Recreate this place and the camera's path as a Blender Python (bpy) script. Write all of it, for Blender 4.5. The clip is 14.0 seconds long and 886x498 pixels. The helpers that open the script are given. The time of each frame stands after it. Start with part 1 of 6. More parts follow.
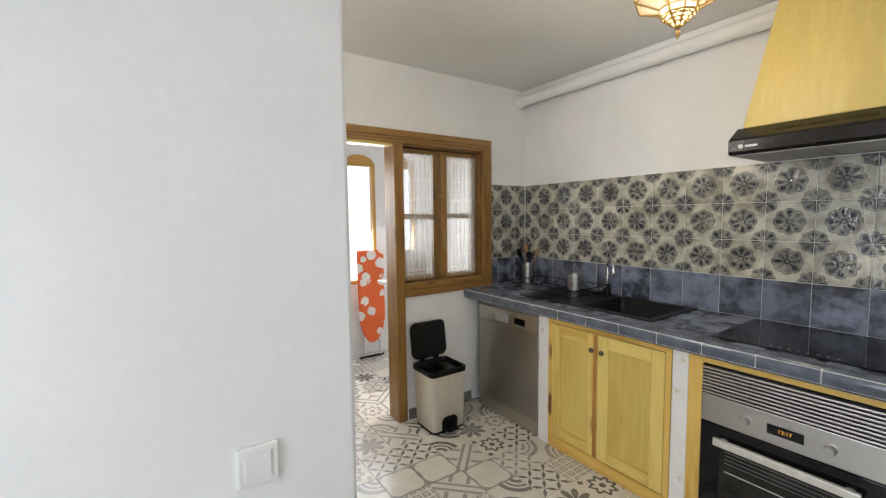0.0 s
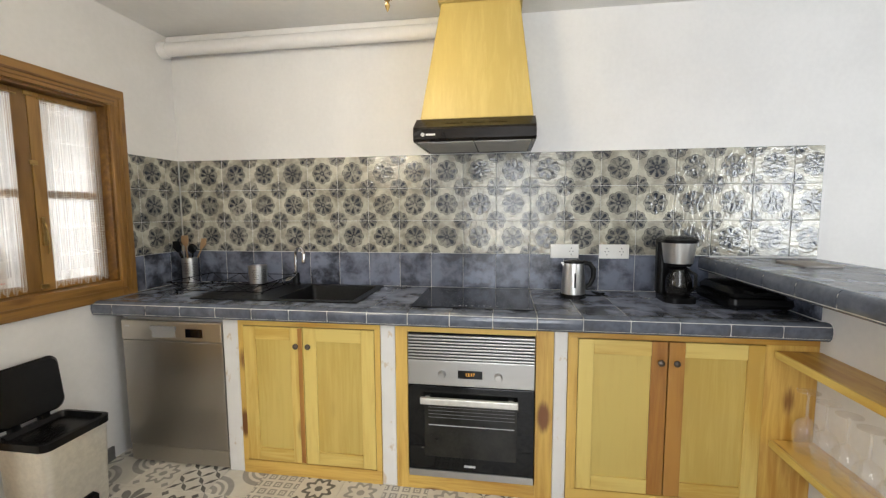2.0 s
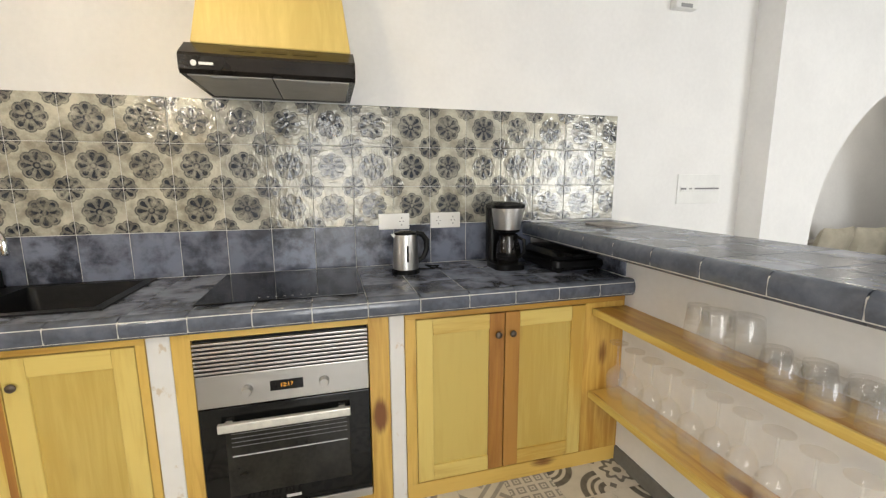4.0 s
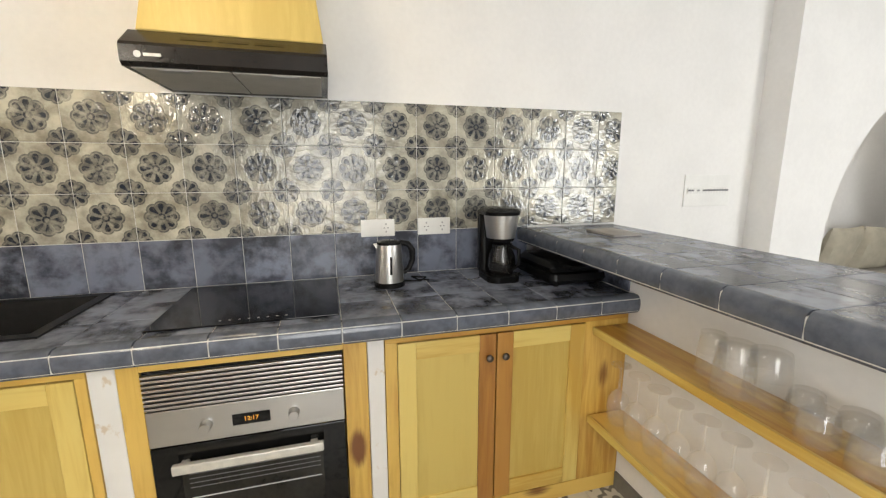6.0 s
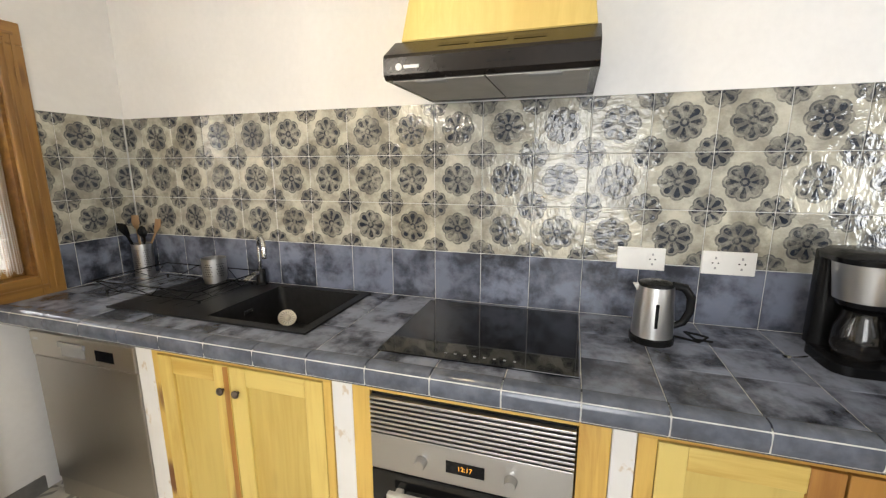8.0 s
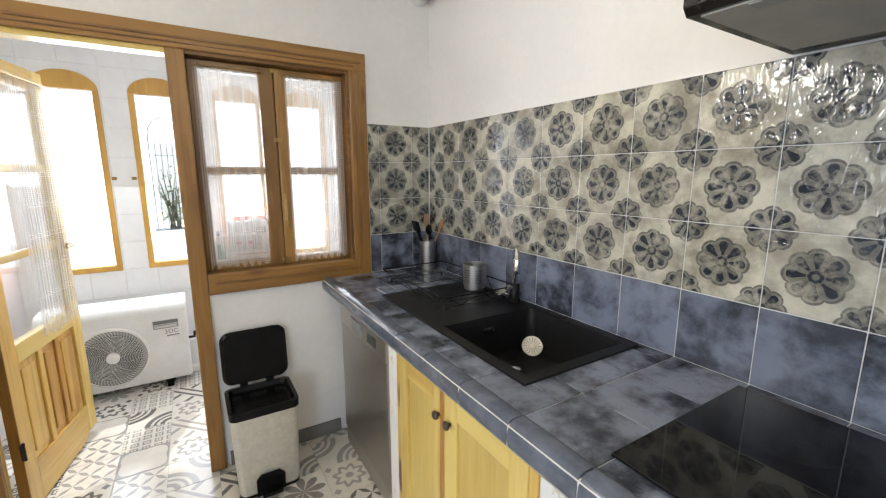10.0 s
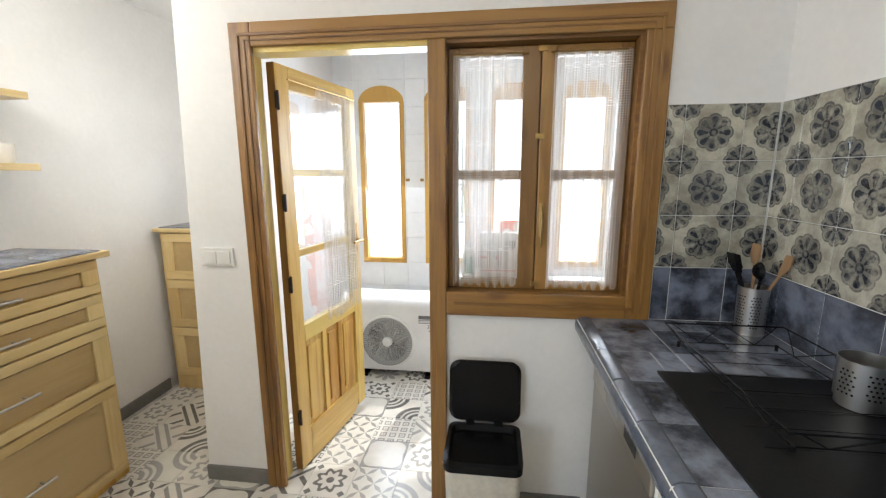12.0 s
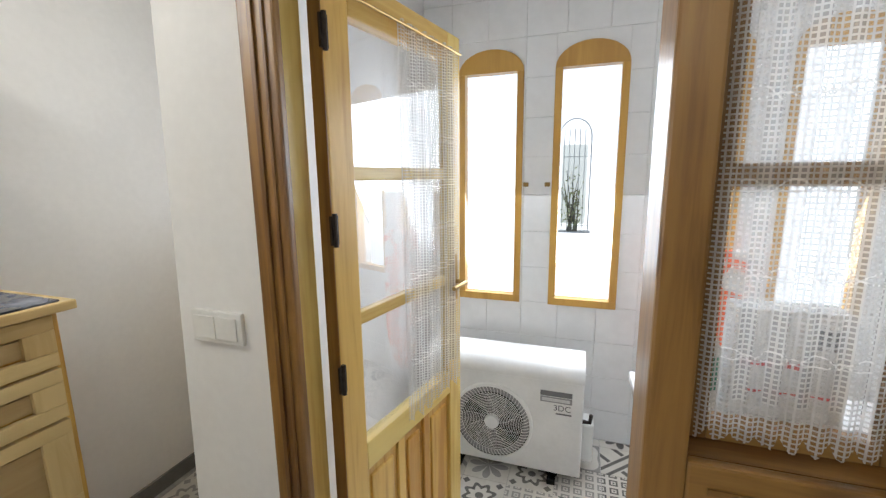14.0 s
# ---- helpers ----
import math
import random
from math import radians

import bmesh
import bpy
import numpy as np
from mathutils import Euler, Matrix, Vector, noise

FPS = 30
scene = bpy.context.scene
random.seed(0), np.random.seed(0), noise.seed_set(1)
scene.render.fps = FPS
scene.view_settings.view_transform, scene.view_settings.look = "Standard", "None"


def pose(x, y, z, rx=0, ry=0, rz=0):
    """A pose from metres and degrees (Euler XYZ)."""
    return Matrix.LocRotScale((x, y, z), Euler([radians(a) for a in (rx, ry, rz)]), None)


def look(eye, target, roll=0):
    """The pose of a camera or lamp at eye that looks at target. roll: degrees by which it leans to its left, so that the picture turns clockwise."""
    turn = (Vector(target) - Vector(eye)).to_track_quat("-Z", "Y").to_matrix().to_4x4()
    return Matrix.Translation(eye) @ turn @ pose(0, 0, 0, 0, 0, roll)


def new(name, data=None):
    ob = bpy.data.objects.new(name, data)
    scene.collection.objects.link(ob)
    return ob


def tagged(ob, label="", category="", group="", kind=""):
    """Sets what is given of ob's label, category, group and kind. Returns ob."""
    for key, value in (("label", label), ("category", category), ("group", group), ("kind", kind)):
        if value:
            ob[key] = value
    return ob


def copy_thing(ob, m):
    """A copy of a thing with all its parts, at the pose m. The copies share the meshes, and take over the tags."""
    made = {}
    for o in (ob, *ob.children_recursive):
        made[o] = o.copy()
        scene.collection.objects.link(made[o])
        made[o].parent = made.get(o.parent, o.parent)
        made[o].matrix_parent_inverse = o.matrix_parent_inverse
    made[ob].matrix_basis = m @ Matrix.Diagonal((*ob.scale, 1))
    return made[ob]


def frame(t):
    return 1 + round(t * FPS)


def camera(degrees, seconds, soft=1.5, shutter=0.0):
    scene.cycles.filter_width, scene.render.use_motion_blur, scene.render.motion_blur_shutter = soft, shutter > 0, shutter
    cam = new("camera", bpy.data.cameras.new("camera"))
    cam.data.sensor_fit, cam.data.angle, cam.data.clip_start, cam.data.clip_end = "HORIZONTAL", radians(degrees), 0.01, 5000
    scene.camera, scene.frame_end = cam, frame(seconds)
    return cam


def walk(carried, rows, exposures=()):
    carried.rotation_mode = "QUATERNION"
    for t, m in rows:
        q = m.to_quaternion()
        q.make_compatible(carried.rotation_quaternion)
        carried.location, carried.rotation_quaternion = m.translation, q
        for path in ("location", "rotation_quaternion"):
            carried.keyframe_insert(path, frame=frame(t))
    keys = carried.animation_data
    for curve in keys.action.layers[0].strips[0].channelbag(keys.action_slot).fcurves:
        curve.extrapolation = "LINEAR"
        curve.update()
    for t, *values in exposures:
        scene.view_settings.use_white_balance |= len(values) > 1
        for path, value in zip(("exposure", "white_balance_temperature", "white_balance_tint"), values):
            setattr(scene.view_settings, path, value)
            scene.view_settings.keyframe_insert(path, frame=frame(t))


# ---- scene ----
cam = camera(94.1, 14.0, soft=1.3)
PATH = [
    (0, (0.054, 0.048, 1.472), (1.175, 1.697, 1.319), -0.7),
    (0.5, (0.075, 0.221, 1.45), (1.588, 1.522, 1.3), -0.3),
    (1, (0.14, 0.304, 1.419), (1.904, 1.236, 1.276), -0.1),
    (1.5, (0.126, 0.405, 1.397), (2.032, 0.987, 1.236), -0.2),
    (2, (0.128, 0.431, 1.391), (2.098, 0.724, 1.206), -0.3),
    (2.5, (0.176, 0.401, 1.38), (2.164, 0.465, 1.167), -0.3),
    (3, (0.308, 0.367, 1.375), (2.288, 0.23, 1.13), -0.3),
    (3.5, (0.43, 0.391, 1.355), (2.383, 0.061, 1.076), -0.3),
    (4, (0.485, 0.401, 1.35), (2.39, -0.12, 1.031), -0.3),
    (4.2, (0.493, 0.395, 1.337), (2.376, -0.196, 1.013), -0.5),
    (6.3, (0.685, 0.301, 1.428), (2.583, -0.189, 1.032), 0.1),
    (6.5, (0.707, 0.305, 1.436), (2.63, -0.08, 1.041), -0.0),
    (7, (0.801, 0.323, 1.472), (2.762, 0.245, 1.086), -0.1),
    (7.5, (0.902, 0.341, 1.471), (2.847, 0.605, 1.089), -0.1),
    (8, (1.001, 0.329, 1.48), (2.873, 0.916, 1.092), -0.1),
    (8.2, (1.024, 0.325, 1.473), (2.852, 1.037, 1.084), -0.1),
    (10.5, (1.527, 0.519, 1.464), (2.206, 2.366, 1.105), -0.1),
    (11, (1.578, 0.636, 1.476), (1.897, 2.575, 1.108), -0.3),
    (11.5, (1.599, 0.79, 1.493), (1.606, 2.757, 1.128), -0.2),
    (12, (1.65, 0.951, 1.491), (1.407, 2.903, 1.127), -0.2),
    (12.5, (1.663, 1.126, 1.493), (1.241, 3.047, 1.129), -0.2),
    (13, (1.547, 1.327, 1.491), (0.997, 3.214, 1.122), -0.2),
    (13.5, (1.393, 1.576, 1.488), (0.778, 3.446, 1.134), -0.4),
    (14, (1.269, 1.869, 1.484), (0.64, 3.736, 1.137), -0.6),
]
EXPOSURES = [(0, -1.34, 6150, 9), (0.6, -1.20, 6050, 9), (1.0, -1.06, 6050, 9), (2.5, -0.97, 6550, 9), (4.0, -0.92, 6750, 9), (7.0, -0.87, 6800, 9), (8.2, -0.65, 6500, 10), (10.5, -0.84, 5900, 9), (12.5, -0.86, 5850, 8), (14.0, -1.38, 5800, 8)]
walk(cam, [(t, look(eye, target, roll)) for t, eye, target, roll in PATH], EXPOSURES)

# ---- world, sun and lamps ----
world = bpy.data.worlds.new("sky")
scene.world = world
world.use_nodes = True
sky = world.node_tree.nodes.new("ShaderNodeTexSky")
sky.sky_type, sky.sun_disc = "NISHITA", False
sky.sun_elevation, sky.sun_rotation = radians(52), radians(19)
world.node_tree.links.new(sky.outputs[0], world.node_tree.nodes["Background"].inputs[0])
world.node_tree.nodes["Background"].inputs[1].default_value = 0.15


def lamp(name, kind, m, energy, color=(1, 1, 1), size=1.0, size_y=None):
    data = bpy.data.lights.new(name, kind)
    data.energy, data.color = energy, color
    if kind == "AREA":
        data.size = size
        if size_y:
            data.shape, data.size_y = "RECTANGLE", size_y
    elif kind == "SUN":
        data.angle = radians(0.5)
    else:
        data.shadow_soft_size = size
    ob = new(name, data)
    ob.matrix_world = m
    return ob


lamp("sun", "SUN", look((2.4, 5.7, 3.717), (1.6, 3.4, 0.6)), 5.0, (1.0, 0.95, 0.86))
lamp("window_light_arches", "AREA", look((1.5, 4.12, 1.45), (1.5, 2.4, 0.6)), 84, (0.98, 0.99, 1.0), 1.9, 1.1)
lamp("window_light_terrace", "AREA", look((-1.54, -3.6, 1.35), (2.0, -2.6, 1.1)), 165, (0.94, 0.97, 1.0), 1.3, 1.5)
lamp("window_light_entrance", "AREA", look((-1.54, 0.22, 1.35), (1.6, -0.7, 0.5)), 98, (0.97, 0.98, 1.0), 1.3, 1.7)
# added fill without a fixture, for the nook and the kitchen's left side
lamp("nook_fill", "POINT", pose(-0.22, 1.88, 2.22), 54, (1.0, 0.92, 0.80), 0.16)
# unseen fill, added only to brighten the nook's west wall
lamp("nook_back_fill", "POINT", pose(0.10, 3.15, 1.60), 12, (1.0, 0.94, 0.86), 0.16)
# fill added out of sight past the arch, lifts the dark alcove walls
lamp("alcove_fill", "POINT", pose(3.3, -4.5, 2.25), 15, (1.0, 0.96, 0.90), 0.15)
lamp("pendant_bulb", "POINT", pose(1.665, 0.86, 2.225), 40, (1.0, 0.84, 0.60), 0.10)


# ---- building helpers ----
def box(bm, x0, x1, y0, y1, z0, z1, bevel=0.0):
    vs = [bm.verts.new((x, y, z)) for x in (x0, x1) for y in (y0, y1) for z in (z0, z1)]
    fs = [bm.faces.new([vs[i] for i in f]) for f in ((0, 1, 3, 2), (4, 6, 7, 5), (0, 4, 5, 1), (2, 3, 7, 6), (0, 2, 6, 4), (1, 5, 7, 3))]
    if bevel:
        bmesh.ops.bevel(bm, geom=list({e for f in fs for e in f.edges}), offset=bevel, segments=2, affect="EDGES", profile=0.6)
    return bm


def boxes(*rows, bevel=0.0):
    bm = bmesh.new()
    for r in rows:
        box(bm, *r, bevel=bevel)
    return bm


def tube(bm, pts, r, seg=10, closed=False):
    """A round bar along points; r is one radius, or one for each point."""
    pts = [Vector(p) for p in pts]
    n, rings = len(pts), []
    side = None
    for i, p in enumerate(pts):
        a = pts[(i + 1) % n] if closed or i < n - 1 else p
        b = pts[i - 1] if closed or i else p
        d = (a - b).normalized()
        if side is None:
            side = d.orthogonal().normalized()
        side = (side - d * side.dot(d)).normalized()
        up = d.cross(side)
        rr = r[i] if isinstance(r, (list, tuple)) else r
        rings.append([bm.verts.new(p + (side * math.cos(2 * math.pi * k / seg) + up * math.sin(2 * math.pi * k / seg)) * rr) for k in range(seg)])
    for i in range(n if closed else n - 1):
        A, B = rings[i], rings[(i + 1) % n]
        for k in range(seg):
            bm.faces.new((A[k], A[(k + 1) % seg], B[(k + 1) % seg], B[k]))
    if not closed:
        bm.faces.new(list(reversed(rings[0])))
        bm.faces.new(rings[-1])
    return bm


def lathe(bm, profile, at, seg=24, axis="z", closed=False):
    """A turned body: (radius, height) pairs about an axis through at."""
    rings = []
    for r, h in profile:
        ring = []
        for k in range(seg):
            c, s = math.cos(2 * math.pi * k / seg) * max(r, 1e-5), math.sin(2 * math.pi * k / seg) * max(r, 1e-5)
            v = {"z": (c, s, h), "x": (h, c, s), "y": (s, h, c)}[axis]
            ring.append(bm.verts.new((at[0] + v[0], at[1] + v[1], at[2] + v[2])))
        rings.append(ring)
    pairs = list(zip(rings, rings[1:])) + ([(rings[-1], rings[0])] if closed else [])
    for A, B in pairs:
        for k in range(seg):
            bm.faces.new((A[k], A[(k + 1) % seg], B[(k + 1) % seg], B[k]))
    return bm


def prism(bm, outline, axis, a, b):
    """A flat outline of two coordinates, drawn out along an axis from a to b."""
    def at(p, h):
        return {"x": (h, p[0], p[1]), "y": (p[0], h, p[1]), "z": (p[0], p[1], h)}[axis]
    A, B = [bm.verts.new(at(p, a)) for p in outline], [bm.verts.new(at(p, b)) for p in outline]
    n = len(outline)
    for i in range(n):
        bm.faces.new((A[i], A[(i + 1) % n], B[(i + 1) % n], B[i]))
    bm.faces.new(list(reversed(A)))
    bm.faces.new(B)
    return bm


def loft(bm, loops):
    rings = [[bm.verts.new(p) for p in loop] for loop in loops]
    n = len(rings[0])
    for A, B in zip(rings, rings[1:]):
        for k in range(n):
            bm.faces.new((A[k], A[(k + 1) % n], B[(k + 1) % n], B[k]))
    bm.faces.new(list(reversed(rings[0])))
    bm.faces.new(rings[-1])
    return bm


def rounded(cx, cy, w, d, r, z, seg=5):
    """A rounded rectangle of points at height z."""
    pts = []
    for sx, sy, a0 in ((1, 1, 0), (-1, 1, 90), (-1, -1, 180), (1, -1, 270)):
        for k in range(seg + 1):
            a = radians(a0 + 90 * k / seg)
            pts.append((cx + sx * (w / 2 - r) + r * math.cos(a), cy + sy * (d / 2 - r) + r * math.sin(a), z))
    return pts


def data_of(name, bm, material, smooth=False):
    bmesh.ops.recalc_face_normals(bm, faces=bm.faces)
    me = bpy.data.meshes.new(name)
    bm.to_mesh(me)
    bm.free()
    me.materials.append(material)
    if smooth:
        me.polygons.foreach_set("use_smooth", [True] * len(me.polygons))
        me.set_sharp_from_angle(angle=radians(40))
    return me


def hang(ob, parent):
    ob.parent = parent
    ob.matrix_parent_inverse = Matrix.Identity(4) if parent.parent else parent.matrix_basis.inverted()
    return ob


def part(name, bm, material, parent, label="", smooth=False):
    """One mesh, in the world's coordinates, under a thing or a part."""
    ob = new(name, data_of(name, bm, material, smooth))
    if parent:
        hang(ob, parent)
    return tagged(ob, label)


def thing(name, at, label, category, group=""):
    ob = new(name)
    ob.empty_display_size = 0.05
    ob.matrix_basis = Matrix.Translation(at)
    return tagged(ob, label, category, group)


def setting(name, bm, material, label="", smooth=False):
    return tagged(part(name, bm, material, None, label, smooth), label, kind="structure")


def words(name, text, size, m, material, parent, depth=0.0004):
    """Lettering in the built-in font, as a mesh."""
    cu = bpy.data.curves.new(name, "FONT")
    cu.body, cu.size, cu.extrude, cu.align_x, cu.align_y = text, size, depth, "CENTER", "CENTER"
    tmp = new(name, cu)
    me = bpy.data.meshes.new_from_object(tmp.evaluated_get(bpy.context.evaluated_depsgraph_get()))
    bpy.data.objects.remove(tmp)
    me.materials.clear()
    me.materials.append(material)
    ob = new(name, me)
    me.transform(m)
    hang(ob, parent)
    return ob


# ---- materials ----
class Nodes:
    def __init__(self, name):
        self.mat = bpy.data.materials.new(name)
        self.mat.use_nodes = True
        self.t = self.mat.node_tree
        self.bsdf = self.t.nodes["Principled BSDF"]

    def put(self, socket, v):
        if isinstance(v, bpy.types.NodeSocket):
            self.t.links.new(v, socket)
        elif isinstance(v, (tuple, list)) and len(v) == 3 and socket.type == "RGBA":
            socket.default_value = (*v, 1)
        else:
            socket.default_value = v

    def m(self, op, a, b=0.0, c=0.0):
        n = self.t.nodes.new("ShaderNodeMath")
        n.operation = op
        for s, v in zip(n.inputs, (a, b, c)):
            self.put(s, v)
        return n.outputs[0]

    def step(self, v, lo, hi):
        n = self.t.nodes.new("ShaderNodeMapRange")
        n.interpolation_type = "SMOOTHSTEP"
        for s, x in zip(n.inputs, (v, lo, hi, 0.0, 1.0)):
            self.put(s, x)
        return n.outputs[0]

    def mix(self, f, a, b):
        n = self.t.nodes.new("ShaderNodeMix")
        n.data_type = "RGBA"
        self.put(n.inputs[0], f)
        self.put(n.inputs[6], a)
        self.put(n.inputs[7], b)
        return n.outputs[2]

    def coords(self):
        n = self.t.nodes.new("ShaderNodeTexCoord")
        return n.outputs["Object"]

    def world(self):
        n = self.t.nodes.new("ShaderNodeNewGeometry")
        return n.outputs["Position"]

    def xyz(self, v):
        n = self.t.nodes.new("ShaderNodeSeparateXYZ")
        self.put(n.inputs[0], v)
        return n.outputs

    def scaled(self, v, s):
        n = self.t.nodes.new("ShaderNodeVectorMath")
        n.operation = "MULTIPLY"
        self.put(n.inputs[0], v)
        n.inputs[1].default_value = s
        return n.outputs[0]

    def shift(self, v, r):
        """v moved by a random number of the object's own."""
        n = self.t.nodes.new("ShaderNodeVectorMath")
        n.operation = "ADD"
        self.put(n.inputs[0], v)
        self.put(n.inputs[1], self.m("MULTIPLY", r, 37.0))
        return n.outputs[0]

    def rnd(self):
        return self.t.nodes.new("ShaderNodeObjectInfo").outputs["Random"]

    def noise(self, v, scale, detail=4.0, rough=0.55, dist=0.0):
        n = self.t.nodes.new("ShaderNodeTexNoise")
        self.put(n.inputs["Vector"], v)
        for k, x in (("Scale", scale), ("Detail", detail), ("Roughness", rough), ("Distortion", dist)):
            n.inputs[k].default_value = x
        return n.outputs["Fac"]

    def bump(self, h, strength, distance=0.002):
        n = self.t.nodes.new("ShaderNodeBump")
        n.inputs["Strength"].default_value, n.inputs["Distance"].default_value = strength, distance
        self.put(n.inputs["Height"], h)
        self.put(self.bsdf.inputs["Normal"], n.outputs[0])

    def out(self, **kw):
        for k, v in kw.items():
            self.put(self.bsdf.inputs[k.replace("_", " ")], v)
        return self.mat


def surface(name, color, rough=0.5, metal=0.0, scale=6.0, vary=0.12, fine=60.0, bump=0.1, spec=0.5, rvary=0.1, coat=0.0):
    """A painted, moulded or cast surface: broad and fine variation, light relief."""
    n = Nodes(name)
    v = n.world()
    broad, small = n.noise(v, scale), n.noise(v, fine, 3.0)
    k = n.m("ADD", n.m("MULTIPLY", broad, 0.7), n.m("MULTIPLY", small, 0.3))
    f = n.step(k, 0.3, 0.7)
    dark, light = [c * (1 - vary) for c in color], [min(c * (1 + vary * 0.6), 0.97) for c in color]
    n.bump(small, bump, 0.001)
    r = n.m("ADD", rough - rvary / 2, n.m("MULTIPLY", broad, rvary))
    return n.out(Base_Color=n.mix(f, dark, light), Roughness=r, Metallic=metal, Specular_IOR_Level=spec, Coat_Weight=coat)


def wood(name, light, dark, axis="z", rough=0.35, knots=0.5, coat=0.25, knot=(0.16, 0.05, 0.012), size=0.0):
    """Varnished board with grain along an axis, a few knots, each board a little different."""
    n = Nodes(name)
    r = n.rnd()
    v = n.shift(n.coords(), r)
    s = {"x": (1.2, 16, 16), "y": (16, 1.2, 16), "z": (16, 16, 1.2)}[axis]
    warp = n.noise(n.scaled(v, {"x": (1, 5, 5), "y": (5, 1, 5), "z": (5, 5, 1)}[axis]), 1.4, 2.0)
    grain = n.noise(n.scaled(v, s), 2.2, 5.0, 0.6, 0.6)
    fine = n.noise(n.scaled(v, s), 11.0, 3.0)
    f = n.m("ADD", n.m("ADD", n.m("MULTIPLY", grain, 0.6), n.m("MULTIPLY", warp, 0.55)), n.m("MULTIPLY", n.m("SUBTRACT", r, 0.55), 0.30))
    col = n.mix(n.step(f, 0.42, 0.76), light, dark)
    vo = n.t.nodes.new("ShaderNodeTexVoronoi")
    n.put(vo.inputs["Vector"], n.scaled(v, {"x": (1.6, 4, 4), "y": (4, 1.6, 4), "z": (4, 4, 1.6)}[axis]))
    vo.inputs["Scale"].default_value = 1.5
    spot = n.m("MULTIPLY", n.m("SUBTRACT", 1.0, n.step(n.m("ADD", vo.outputs["Distance"], n.m("MULTIPLY", n.m("SUBTRACT", fine, 0.5), 0.08)), 0.07 + size, 0.19 + size)), knots)
    col = n.mix(spot, col, knot)
    n.bump(fine, 0.12, 0.0008)
    return n.out(Base_Color=col, Roughness=n.m("ADD", rough - 0.08, n.m("MULTIPLY", fine, 0.16)), Coat_Weight=coat, Coat_Roughness=0.25)


def steel(name, color=(0.55, 0.54, 0.52), rough=0.28, axis="z"):
    n = Nodes(name)
    v = n.scaled(n.world(), {"x": (2, 90, 90), "y": (90, 2, 90), "z": (90, 90, 2)}[axis])
    g = n.noise(v, 3.0, 4.0)
    big = n.noise(n.world(), 5.0)
    n.bump(g, 0.05, 0.0005)
    return n.out(Base_Color=n.mix(big, [c * 0.9 for c in color], color), Metallic=1.0, Roughness=n.m("ADD", rough, n.m("MULTIPLY", g, 0.12)))


def pane_glass(name, gloss=0.1):
    """A thin pane: see-through, with a mirror's share of gloss."""
    n = Nodes(name)
    clear, shine, mixer = (n.t.nodes.new(k) for k in ("ShaderNodeBsdfTransparent", "ShaderNodeBsdfGlossy", "ShaderNodeMixShader"))
    shine.inputs["Roughness"].default_value = 0.02
    mixer.inputs[0].default_value = gloss
    n.t.links.new(clear.outputs[0], mixer.inputs[1])
    n.t.links.new(shine.outputs[0], mixer.inputs[2])
    n.t.links.new(mixer.outputs[0], n.t.nodes["Material Output"].inputs[0])
    return n.mat


def thin_glass(name, color=(0.99, 0.99, 0.985), milk=0.09, veil="BsdfDiffuse"):
    """Thin blown glass: clear face on, glossy at the rims, a little milky."""
    n = Nodes(name)
    clear, shine, haze, m1, m2, edge = (n.t.nodes.new("ShaderNode" + k) for k in ("BsdfTransparent", "BsdfGlossy", veil, "MixShader", "MixShader", "LayerWeight"))
    clear.inputs[0].default_value = haze.inputs[0].default_value = (*color, 1)
    shine.inputs["Color"].default_value = (1, 1, 1, 1)
    shine.inputs["Roughness"].default_value, edge.inputs["Blend"].default_value, m1.inputs[0].default_value = 0.10, 0.35, milk
    n.put(m2.inputs[0], n.m("ADD", 0.05, n.m("MULTIPLY", n.m("POWER", edge.outputs["Facing"], 3.0), 0.6)))
    for s, d in ((clear.outputs[0], m1.inputs[1]), (haze.outputs[0], m1.inputs[2]), (m1.outputs[0], m2.inputs[1]), (shine.outputs[0], m2.inputs[2]), (m2.outputs[0], n.t.nodes["Material Output"].inputs[0])):
        n.t.links.new(s, d)
    return n.mat


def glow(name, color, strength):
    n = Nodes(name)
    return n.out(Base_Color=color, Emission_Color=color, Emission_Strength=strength)


